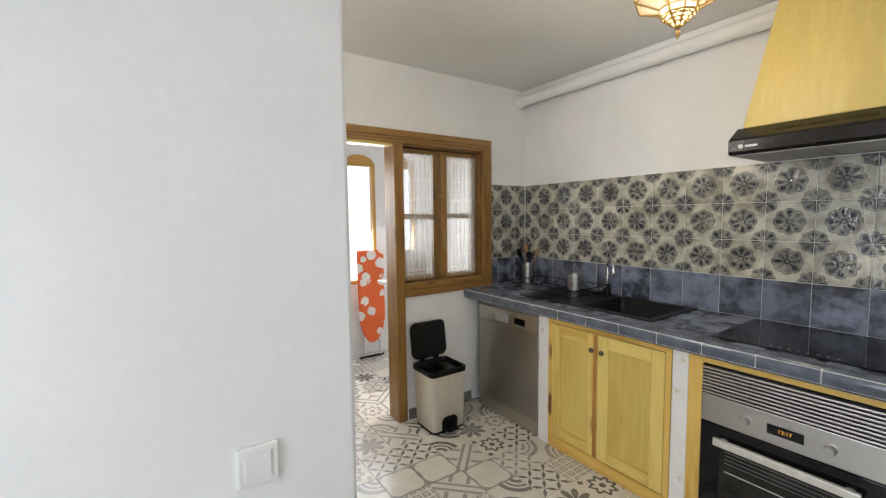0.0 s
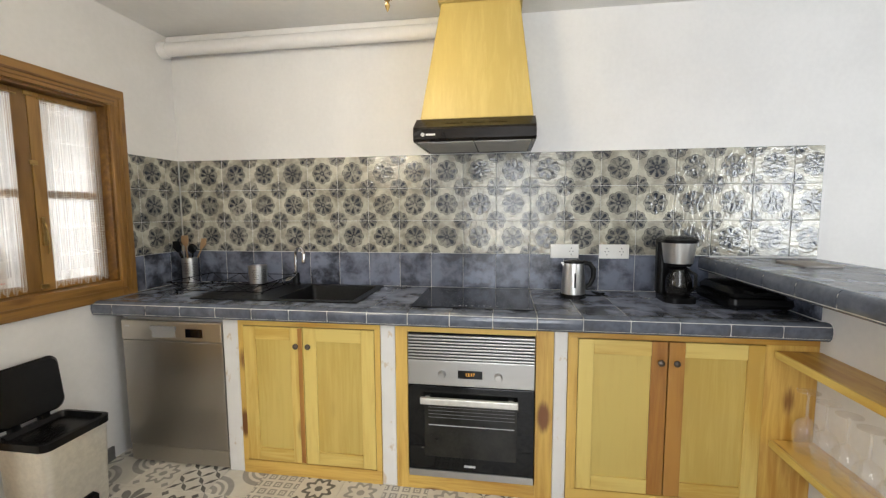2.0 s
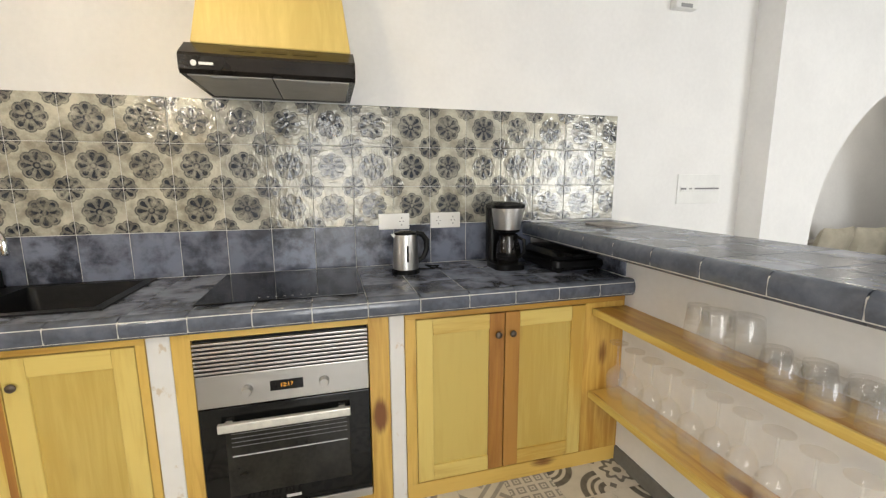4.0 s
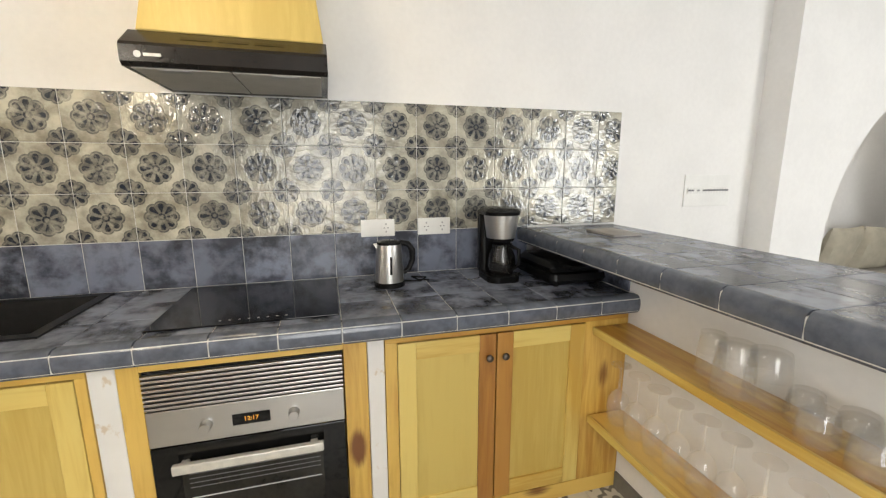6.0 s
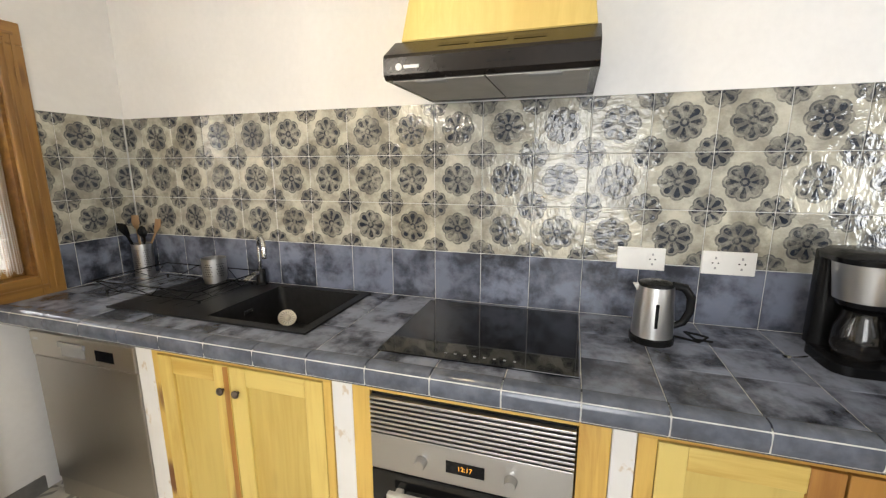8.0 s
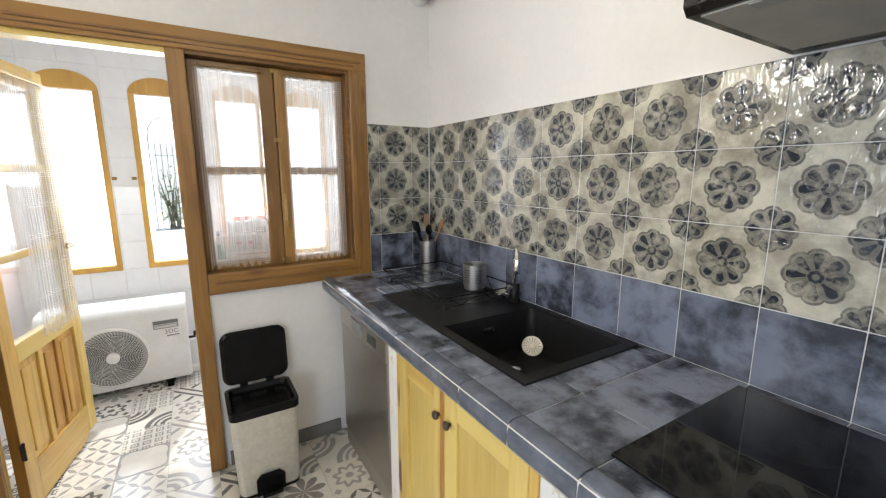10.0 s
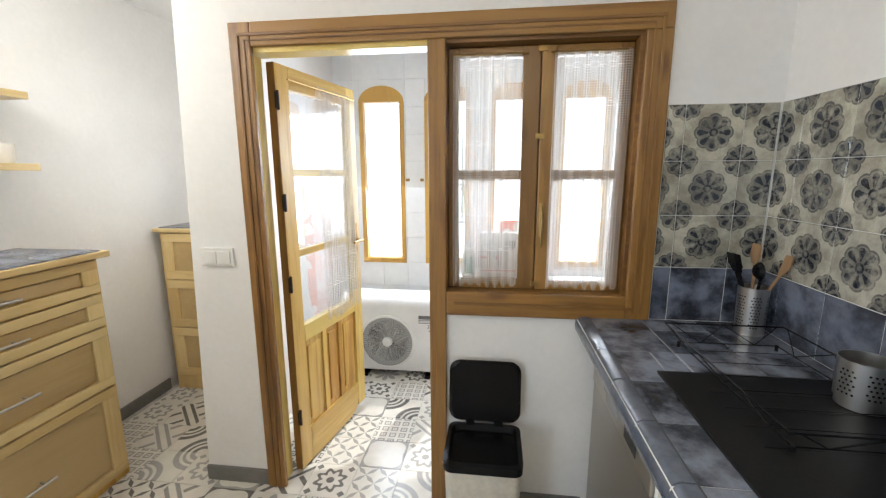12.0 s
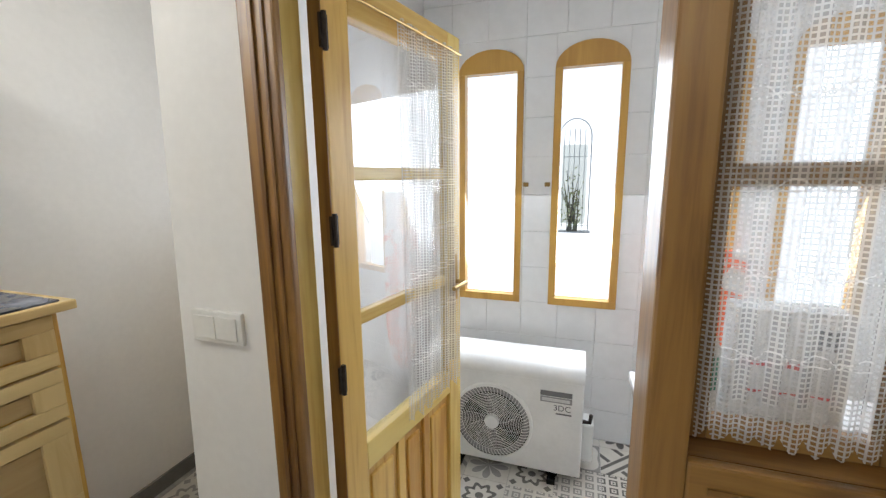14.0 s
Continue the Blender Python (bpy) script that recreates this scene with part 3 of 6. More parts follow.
setting("wall_south", boxes((-1.8, 4.0, -6.12, -6.0, 0, TOP)), PLASTER)
# the west side, with the two openings that let daylight in
setting("wall_west", boxes((-1.8, -1.62, -6.0, -4.3, 0, TOP), (-1.8, -1.62, -4.3, -2.9, 2.15, TOP), (-1.8, -1.62, -4.3, -2.9, 0, 0.55), (-1.8, -1.62, -2.9, -0.4, 0, TOP), (-1.8, -1.62, -0.4, 1.0, 2.25, TOP), (-1.8, -1.62, -0.4, 1.0, 0, 0.4), (-1.8, -1.62, 1.0, 1.24, 0, TOP)), PLASTER)
bm = boxes((-1.8, 0.528, 1.24, 1.36, 0, TOP))
bmesh.ops.bevel(bm, geom=[e for e in bm.edges if abs(e.verts[0].co.x - 0.528) < 1e-4 and abs(e.verts[1].co.x - 0.528) < 1e-4 and abs(e.verts[0].co.z - e.verts[1].co.z) > 1], offset=0.015, segments=3, affect="EDGES")
partition = setting("wall_partition", bm, PLASTER, "white plaster partition wall", True)
setting("wall_nook", boxes((-0.72, -0.60, 1.36, 3.97, 0, TOP), (-0.60, 0.27, 3.85, 3.97, 0, TOP)), PLASTER, "white plaster walls of the storage nook")

# the wall with the terrace door and window
N0, N1 = 2.612, 2.73
bm = prism(boxes((0.625, 2.235, N0, N1, 2.05, TOP), (2.235, 2.658, N0, N1, 0, TOP), (1.43, 2.235, N0, N1, 0, 0.945)), [(0.268, 0), (0.625, 0), (0.625, TOP), (0.36, TOP)], "y", N0, N1)
wall_north = setting("wall_north", bm, PLASTER, "white plaster wall with the terrace door and window")
setting("wall_nook_side", prism(bmesh.new(), [(0.268, 0), (0.40, 0), (0.40, TOP), (0.36, TOP)], "y", N1, 4.2), PLASTER)

# skirting of grey tile
for r in ((0.268, 0.592, N0 - 0.012, N0, 0, 0.075), (-0.60, -0.588, 2.62, 3.385, 0, 0.075), (1.478, 2.05, N0 - 0.012, N0, 0, 0.075), (0.70, 2.04, -0.90, -0.888, 0, 0.075)):
    setting("baseboard", boxes(r), GREY_TILE, "dark grey tile skirting")

# the terrace's outer wall, with four narrow arched windows
G0, G1 = 4.16, 4.30
ARCHES = [(0.602, 0.955), (1.112, 1.463), (1.615, 1.970), (2.118, 2.475)]


def arch_points(x0, x1, z0, z1, rise, n=14):
    c, h = (x0 + x1) / 2, (x1 - x0) / 2
    return [(x0, z0)] + [(c - h * math.cos(math.pi * k / n), z1 + rise * math.sin(math.pi * k / n)) for k in range(n + 1)] + [(x1, z0)]


bm = boxes((0.27, 2.95, G0, G1, 0, 0.78), (0.27, 2.95, G0, G1, 2.14, 2.56))
xs = [0.27] + [v for a in ARCHES for v in a] + [2.95]
for a, b in zip(xs[::2], xs[1::2]):
    box(bm, a, b, G0, G1, 0.78, 2.14)
for x0, x1 in ARCHES:
    pts = arch_points(x0, x1, 2.02, 2.02, 0.118)[1:-1]
    for p, q in zip(pts, pts[1:]):
        prism(bm, [p, q, (q[0], 2.14), (p[0], 2.14)], "y", G0, G1)
terrace_wall = setting("wall_terrace", bm, WHITETILE, "white tiled terrace wall with narrow arched windows")
setting("wall_terrace_side", boxes((2.83, 2.95, N1, G0, 0, 2.44)), PLASTER)

for x0, x1 in ARCHES:
    w = setting("window_arched", boxes((x0, x1, G0 - 0.012, G0 + 0.05, 0.775, 0.815), (x0, x0 + 0.036, G0 - 0.012, G0 + 0.05, 0.815, 2.02), (x1 - 0.036, x1, G0 - 0.012, G0 + 0.05, 0.815, 2.02), bevel=0.003), OCHRE, "narrow arched window in an ochre wooden frame")
    head = arch_points(x0, x1, 2.02, 2.02, 0.118)[1:-1]
    part("arch_head", prism(bmesh.new(), head, "y", G0 - 0.012, G0 + 0.05), OCHRE, w)
    p = part("pane", boxes((x0 + 0.036, x1 - 0.036, G0 + 0.02, G0 + 0.024, 0.815, 2.02)), PANE, w)
    p.visible_shadow = False
    cx = x1 + 0.022 if x0 < 1 else x0 - 0.022
    part("catch", boxes((cx - 0.014, cx + 0.014, G0 - 0.02, G0, 1.425, 1.447), bevel=0.004), BRASS, w)


# ---- door and window in one brown frame ----
F = 2.590
frame_ob = setting("trim", boxes((0.591, 0.682, F, N0, 0, 2.075), bevel=0.006), BROWN, "brown stained pine frame around terrace door and window")
part("head_casing", boxes((0.682, 2.264, F, N0, 1.985, 2.075), bevel=0.006), BROWN_X, frame_ob)
part("side_casing", boxes((2.172, 2.264, F, N0, 0.905, 1.985), bevel=0.006), BROWN, frame_ob)
part("sill_rail", boxes((1.458, 2.172, F, N0, 0.905, 1.005), bevel=0.006), BROWN_X, frame_ob)
part("mullion", boxes((1.388, 1.458, F, 2.745, 0, 1.985), bevel=0.006), BROWN, frame_ob)
part("jamb", boxes((0.626, 0.662, N0, 2.70, 0, 1.985), bevel=0.003), PINE, frame_ob, "honey pine door jamb")
part("head_jamb", boxes((0.662, 1.388, N0, 2.70, 1.965, 1.99), bevel=0.003), PINE_X, frame_ob)
part("window_lining", boxes((1.458, 2.178, N0, 2.745, 0.985, 1.005), (1.458, 2.178, N0, 2.745, 1.972, 1.99), (2.160, 2.178, N0, 2.745, 1.005, 1.972)), BROWN_X, frame_ob)
part("inner_sill", boxes((1.40, 2.26, 2.745, 2.93, 0.975, 1.0), bevel=0.004), WHITETILE, frame_ob, "white tiled ledge behind the window")
part("outer_bead", boxes((0.622, 0.634, F - 0.006, F, 0, 2.03), (0.652, 0.660, F - 0.004, F, 0, 2.01), bevel=0.002), BROWN, frame_ob)
part("head_bead", boxes((0.634, 2.235, F - 0.006, F, 2.022, 2.034), (0.66, 2.20, F - 0.004, F, 2.003, 2.010), bevel=0.002), BROWN_X, frame_ob)
part("side_bead", boxes((2.222, 2.234, F - 0.006, F, 0.94, 2.022), (2.195, 2.203, F - 0.004, F, 0.94, 2.003), bevel=0.002), BROWN, frame_ob)
part("sill_bead", boxes((1.49, 2.20, F - 0.006, F, 0.952, 0.964), bevel=0.002), BROWN_X, frame_ob)


def curtain(name, x0, x1, y, z0, z1, parent, folds, depth, label, seed):
    """A lace curtain: a wavy sheet with a scalloped head and a fringed foot."""
    rng = random.Random(seed)
    bm, nx, nz = bmesh.new(), 90, 26
    ph, grid = rng.random() * 6, []
    for i in range(nx + 1):
        s, col = i / nx, []
        x = x0 + (x1 - x0) * s
        drop = 0.024 * abs(math.sin(s * math.pi * 7.5 + ph)) + 0.004 * rng.random()
        head = 0.008 * abs(math.sin(s * math.pi * 9))
        for j in range(nz + 1):
            t = j / nz
            z = z1 + head + (z0 - drop - z1) * t
            wob = depth * math.sin(s * folds * 2 * math.pi + ph + 0.5 * math.sin(t * 2.2)) * (0.5 + 0.5 * t)
            col.append(bm.verts.new((x + 0.004 * math.sin(t * 5 + ph) * t, y + wob, z)))
        grid.append(col)
    for a, b in zip(grid, grid[1:]):
        for j in range(nz):
            bm.faces.new((a[j], b[j], b[j + 1], a[j + 1]))
    return part(name, bm, LACE, parent, label, True)


def hinge(z, x, y, parent):
    part("hinge", tube(boxes((x - 0.012, x + 0.012, y - 0.003, y + 0.003, z - 0.035, z + 0.035)), [(x, y - 0.004, z - 0.04), (x, y - 0.004, z + 0.04)], 0.006, 8), IRON, parent)


# two sashes
for k, (x0, x1) in enumerate(((1.461, 1.818), (1.822, 2.158))):
    y0, y1 = 2.668, 2.705
    g0, g1 = (x0 + 0.042, x1 - 0.066) if k == 0 else (x0 + 0.056, x1 - 0.045)
    sash = thing("window_sash", ((x0 + x1) / 2, y0, 1.006), "closed two-pane pine window sash with a lace curtain", "window", "kitchen window sashes")
    part("stile", boxes((x0, g0, y0, y1, 1.006, 1.968), bevel=0.004), SASH, sash)
    part("stile", boxes((g1, x1, y0, y1, 1.006, 1.968), bevel=0.004), SASH, sash)
    part("rail", boxes((g0, g1, y0, y1, 1.006, 1.045), bevel=0.004), SASH_X, sash)
    part("rail", boxes((g0, g1, y0, y1, 1.928, 1.968), bevel=0.004), SASH_X, sash)
    part("muntin", boxes((g0, g1, y0 + 0.006, y1 - 0.004, 1.462, 1.500), bevel=0.003), SASH_X, sash)
    for z0, z1 in ((1.045, 1.462), (1.500, 1.928)):
        p = part("pane", boxes((g0 - 0.003, g1 + 0.003, 2.690, 2.693, z0 - 0.003, z1 + 0.003)), PANE, sash)
        p.visible_shadow = False
    curtain("curtain", *((g0 - 0.024, g1 - 0.006) if k == 0 else (g0 - 0.010, g1 + 0.040)), 2.655, 1.035, 1.935, sash, 8, 0.004, "white crochet lace curtain with a fringed foot", 3 + k)
    part("curtain_rod", tube(bmesh.new(), [(g0 - 0.022, 2.655, 1.938), (g1 + 0.018, 2.655, 1.938)], 0.004, 8), BRASS, sash)
    if k:
        part("latch", tube(boxes((1.832, 1.848, 2.656, 2.669, 1.23, 1.37), bevel=0.003), [(1.840, 2.655, 1.35), (1.840, 2.640, 1.30), (1.840, 2.636, 1.22), (1.840, 2.644, 1.19)], 0.005, 8), BRASS, sash, "worn brass window latch")
        for z in (1.02, 1.62, 1.945):
            part("bolt_plate", boxes((1.806, 1.842, 2.661, 2.668, z, z + 0.022), bevel=0.002), BRASS, sash)
part("stop_bead", boxes((1.459, 2.160, 2.706, 2.722, 1.945, 1.9725), (1.459, 2.160, 2.706, 2.722, 1.004, 1.030), (1.459, 1.480, 2.706, 2.722, 1.030, 1.945), (2.140, 2.1605, 2.706, 2.722, 1.030, 1.945), (1.800, 1.840, 2.706, 2.722, 1.030, 1.945)), SASH, frame_ob)

# the open door, hung on the left jamb and swung into the terrace
DW = 0.655
door = thing("terrace_door", (0.706, 2.705, 0), "open honey pine terrace door with glass panes and lace curtain", "door")
L = bmesh.new


def leaf(name, rows, material, label="", bevel=0.004, parent=None):
    return part(name, boxes(*[(0.706 + a, 0.706 + b, 2.705 + c, 2.705 + d, e, f) for a, b, c, d, e, f in rows], bevel=bevel), material, parent or door, label)


leaf("stile", [(0, 0.085, 0, 0.04, 0.012, 1.955)], FRAME)
leaf("stile", [(DW - 0.085, DW, 0, 0.04, 0.045, 1.955)], PINE)
leaf("edge_strip", [(-0.003, 0, 0.001, 0.039, 0.012, 1.955)], BROWN, bevel=0.0)
leaf("rail", [(0.085, DW - 0.085, 0, 0.04, 1.855, 1.955)], PINE_X)
leaf("rail", [(0.085, DW - 0.085, 0, 0.04, 0.665, 0.75)], PINE_X)
cut = [(0.085, 0.012), (DW - 0.20, 0.014), (DW - 0.15, 0.022)] + [(DW - 0.15 + 0.065 * math.sin(a), 0.022 + 0.10 * (1 - math.cos(a))) for a in (0.4, 0.8, 1.2, 1.57)] + [(DW - 0.085, 0.20), (0.085, 0.20)]
part("rail", prism(L(), [(0.706 + a, b) for a, b in cut], "y", 2.7055, 2.7445), PINE_X, door)
for z in (1.095, 1.475):
    leaf("muntin", [(0.085, DW - 0.085, 0.006, 0.034, z, z + 0.035)], PINE_X)
for a in (0.235, 0.385):
    leaf("panel_divider", [(a, a + 0.035, 0.004, 0.036, 0.20, 0.665)], FRAME)
for a, b in ((0.085, 0.235), (0.27, 0.385), (0.42, DW - 0.085)):
    leaf("door_panel", [(a - 0.002, b + 0.002, 0.014, 0.026, 0.198, 0.667), (a + 0.022, b - 0.022, 0.006, 0.034, 0.235, 0.63)], FRAME, bevel=0.006)
for z0, z1 in ((0.75, 1.095), (1.13, 1.475), (1.51, 1.855)):
    p = leaf("pane", [(0.083, DW - 0.083, 0.018, 0.022, z0 - 0.002, z1 + 0.002)], DOORPANE, bevel=0)
    p.visible_shadow = False
for z in (0.30, 0.98, 1.36, 1.80):
    hinge(z, 0.708, 2.704, door)
part("handle", tube(boxes((0.706 + DW - 0.065, 0.706 + DW - 0.035, 2.697, 2.705, 1.03, 1.20), bevel=0.003), [(0.706 + DW - 0.05, 2.697, 1.10), (0.706 + DW - 0.05, 2.655, 1.10), (0.706 + DW - 0.15, 2.652, 1.10)], 0.008, 8), BRASS, door, "brass lever handle")
curtain("curtain", 0.706 + 0.27, 0.706 + DW - 0.03, 2.694, 0.72, 1.90, door, 6, 0.009, "white crochet lace curtain, half drawn", 9)
part("curtain_rod", tube(L(), [(0.706 + 0.06, 2.690, 1.895), (0.706 + DW - 0.02, 2.690, 1.895)], 0.004, 8), BRASS, door)
door.matrix_basis = Matrix.Translation((0.714, 2.705, 0)) @ pose(0, 0, 0, 0, 0, 79)


# ---- worktop, sink, hob ----
def tile_mesh(name, x0, x1, y0, y1, t, b, material):
    """One tile with chamfered rim, laid in its own plane, its drawing's centre at the origin."""
    bm = bmesh.new()
    r0 = [(x0, y0, 0), (x1, y0, 0), (x1, y1, 0), (x0, y1, 0)]
    r1 = [(x, y, t - b) for x, y, _ in r0]
    r2 = [(x0 + b, y0 + b, t), (x1 - b, y0 + b, t), (x1 - b, y1 - b, t), (x0 + b, y1 - b, t)]
    loft(bm, [r0, r1, r2])
    return data_of(name, bm, material)


TILES = {}


def lay(name, parent, m, size, material, t=0.007, b=0.0015):
    """One tile of size (x0, x1, y0, y1) at the pose m; alike tiles share a mesh."""
    key = (material.name, t, tuple(round(v, 4) for v in size))
    if key not in TILES:
        TILES[key] = tile_mesh(name, *size, t, b, material)
    ob = new(name, TILES[key])
    hang(ob, parent)
    ob.matrix_basis = m
    return ob


def frame_of(o, x, y):
    z = Vector(x).cross(Vector(y))
    return Matrix.Translation(o) @ Matrix((x, y, z)).transposed().to_4x4()


def less(r, hole):
    """What is left of a rectangle beside a hole."""
    x0, x1, y0, y1 = r
    a0, a1, b0, b1 = hole
    if x1 <= a0 or x0 >= a1 or y1 <= b0 or y0 >= b1:
        return [r]
    out = []
    if x0 < a0:
        out.append((x0, a0, y0, y1))
    if x1 > a1:
        out.append((a1, x1, y0, y1))
    m0, m1 = max(x0, a0), min(x1, a1)
    if y0 < b0:
        out.append((m0, m1, y0, b0))
    if y1 > b1:
        out.append((m0, m1, b1, y1))
    return [q for q in out if q[1] - q[0] > 0.006 and q[3] - q[2] > 0.006]


WT = 0.916
SINK, BOWL = (2.130, 2.620, 1.180, 2.135), (2.167, 2.585, 1.217, 1.645)
worktop = thing("worktop", (2.3, 0.9, 0.85), "blue-grey tiled kitchen worktop with a rounded edge", "worktop")
part("slab", boxes((2.03, 2.656, -0.898, 1.208, 0.848, 0.9135), (2.03, 2.656, 1.655, 2.61, 0.848, 0.9135), (2.03, 2.158, 1.208, 1.655, 0.848, 0.9135), (2.594, 2.656, 1.208, 1.655, 0.848, 0.9135)), GROUT, worktop)
JY = [0.08 + 0.2 * k for k in range(-10, 15)]


def cuts(lo, hi, joints):
    inner = [j for j in joints if lo + 0.012 < j < hi - 0.012]
    return list(zip([lo] + inner, inner + [hi]))


for y0, y1 in cuts(-0.898, 2.606, JY):
    for x0, x1 in ((2.036, 2.236), (2.236, 2.436), (2.436, 2.648)):
        for q in less((x0, x1, y0, y1), (SINK[0] + 0.03, SINK[1] - 0.03, SINK[2] + 0.03, SINK[3] - 0.03)):
            cx, cy = (q[0] + q[1]) / 2, (q[2] + q[3]) / 2
            w, h = (q[1] - q[0]) / 2 - 0.0013, (q[3] - q[2]) / 2 - 0.0013
            lay("worktop_tile", worktop, pose(cx, cy, 0.908), (-w, w, -h, h), SLATE_TOP, 0.008)


def nosing(parent, along, lo, hi, out, back, z0, z1, sign):
    """Rounded edge tiles in a row along an axis; out is the outermost line."""
    r = (z1 - z0) / 2
    prof = [(back, z0), (out + sign * r * 0.55, z0)]
    prof += [(out + sign * r * 0.55 - sign * r * 0.55 * math.sin(a), (z0 + z1) / 2 - r * math.cos(a)) for a in (0.5, 1.0, 1.57, 2.1, 2.65)]
    prof += [(out + sign * r * 0.55, z1), (back, z1)]
    for a, b in cuts(lo, hi, JY if along == "y" else [0.05 + 0.2 * k for k in range(20)]):
        bm = prism(bmesh.new(), [(p, z) for p, z in prof], "y", a + 0.0022, b - 0.0022) if along == "y" else prism(bmesh.new(), [(p, z) for p, z in prof], "x", a + 0.0022, b - 0.0022)
        part("edge_tile", bm, NOSE, parent, smooth=True)


nosing(worktop, "y", -0.905, 2.608, 1.985, 2.034, 0.842, 0.919, 1)
part("edge_joint", boxes((2.0315, 2.0385, -0.903, 2.606, 0.905, 0.9178)), DARKJOINT, worktop)
part("edge_grout", boxes((1.9895, 2.034, -0.903, 2.606, 0.852, 0.909), bevel=0.008), PALEGROUT, worktop)

sink = thing("kitchen_sink", (2.385, 1.69, WT), "black composite sink with drainer, set into the worktop", "sink")
bm = bmesh.new()
zt = WT + 0.007
for r in ((SINK[0], SINK[1], SINK[2], BOWL[2]), (SINK[0], BOWL[0], BOWL[2], BOWL[3]), (BOWL[1], SINK[1], BOWL[2], BOWL[3]), (SINK[0], SINK[1], BOWL[3], SINK[3])):
    box(bm, r[0], r[1], r[2], r[3], WT, zt)
part("rim", bm, BLACKMATT, sink)
part("drainer_ribs", boxes(*[(2.22, 2.55, 1.80 + 0.075 * k, 1.808 + 0.075 * k, zt, zt + 0.0015) for k in range(4)], bevel=0.0006), BLACKMATT, sink)
cx, cy, bw, bd = (BOWL[0] + BOWL[1]) / 2, (BOWL[2] + BOWL[3]) / 2, BOWL[1] - BOWL[0], BOWL[3] - BOWL[2]
bm = bmesh.new()
loops = [rounded(cx, cy, bw + 0.002, bd + 0.002, 0.02, zt - 0.001), rounded(cx, cy, bw - 0.012, bd - 0.012, 0.03, 0.90), rounded(cx, cy, bw - 0.015, bd - 0.015, 0.04, 0.765), rounded(cx, cy, bw - 0.035, bd - 0.035, 0.04, 0.752)]
loft(bm, loops)
top = [f for f in bm.faces if len(f.verts) > 4 and f.calc_center_median().z > 0.9]
bmesh.ops.delete(bm, geom=top, context="FACES_ONLY")
part("bowl", bm, BLACKMATT, sink, smooth=True)
DX, DY, DZ = 2.371, 1.498, 0.7525
hole = part("drain", lathe(L(), [(0.030, DZ + 0.0005), (0.034, DZ + 0.004), (0.043, DZ + 0.006), (0.046, DZ + 0.0005)], (DX, DY, 0), 28), CHROME, sink, "polished steel drain ring", True)
part("drain_well", lathe(L(), [(0.0, DZ + 0.0008), (0.031, DZ + 0.0012)], (DX, DY, 0), 24), BLACK, hole)
part("overflow", boxes((2.33, 2.38, 1.626, 1.634, 0.868, 0.884), bevel=0.003), CHROME, sink)

# the strainer plug, propped on its stem on the floor of the bowl
plug = thing("strainer_plug", (2.547, 1.597, 0.758), "round steel strainer plug lying tilted in the sink", "plug")
tilt = Matrix.Translation((2.545, 1.585, 0.785)) @ pose(0, 0, 0, 48, 0, -42)


def tilted(bm):
    bmesh.ops.transform(bm, verts=bm.verts, matrix=tilt)
    return bm


part("cap", tilted(lathe(L(), [(0.0, 0.006), (0.012, 0.006), (0.016, 0.003), (0.018, 0.001), (0.034, 0.001), (0.040, 0.003), (0.042, 0.0), (0.040, -0.006), (0.030, -0.022), (0.0, -0.024)], (0, 0, 0), 32)), PALESTEEL, plug, smooth=True)
part("stem", tilted(tube(L(), [(0, 0, -0.02), (0, 0, -0.032)], 0.006, 10)), STEEL, plug)
for k in range(16):
    a = 2 * math.pi * k / 16
    part("strainer_slot", tilted(tube(L(), [(0.021 * math.cos(a), 0.021 * math.sin(a), 0.0012), (0.033 * math.cos(a), 0.033 * math.sin(a), 0.0012)], 0.0016, 5)), GREYPL, plug)

TX, TY = 2.592, 1.755
tap = thing("kitchen_tap", (TX, TY, zt), "chrome swan-neck kitchen tap on a black base", "tap")
part("base", lathe(L(), [(0.0, zt), (0.027, zt), (0.027, zt + 0.008), (0.022, zt + 0.012), (0.021, zt + 0.070), (0.016, zt + 0.076), (0.0, zt + 0.076)], (TX, TY, 0)), BLACK, tap, smooth=True)
ux, uy = -0.62, -0.78
neck = [(TX, TY, zt + 0.07), (TX + 0.004 * ux, TY + 0.004 * uy, zt + 0.18)] + [(TX + ux * 0.062 * (1 - math.cos(a)), TY + uy * 0.062 * (1 - math.cos(a)), zt + 0.185 + 0.058 * math.sin(a)) for a in [k * math.pi / 10 for k in range(1, 10)]]
part("spout", tube(L(), neck, [0.012, 0.011] + [0.0105] * 9, 14), CHROME, tap, smooth=True)
nx, ny = neck[-1][0], neck[-1][1]
part("spray_head", lathe(L(), [(0.0, zt + 0.148), (0.013, zt + 0.148), (0.0145, zt + 0.155), (0.0135, zt + 0.19), (0.011, zt + 0.206), (0.0, zt + 0.206)], (nx, ny, 0), 18), CHROME, tap, smooth=True)
bm = loft(L(), [[(TX - 0.006, TY - 0.010, zt + 0.060), (TX - 0.006, TY + 0.012, zt + 0.060), (TX - 0.006, TY + 0.012, zt + 0.074), (TX - 0.006, TY - 0.010, zt + 0.074)],
                [(TX - 0.045, TY - 0.008, zt + 0.050), (TX - 0.045, TY + 0.026, zt + 0.050), (TX - 0.045, TY + 0.026, zt + 0.060), (TX - 0.045, TY - 0.008, zt + 0.060)],
                [(TX - 0.085, TY + 0.002, zt + 0.034), (TX - 0.085, TY + 0.034, zt + 0.034), (TX - 0.085, TY + 0.034, zt + 0.040), (TX - 0.085, TY + 0.002, zt + 0.040)]])
bmesh.ops.bevel(bm, geom=list(bm.edges), offset=0.003, segments=2, affect="EDGES")
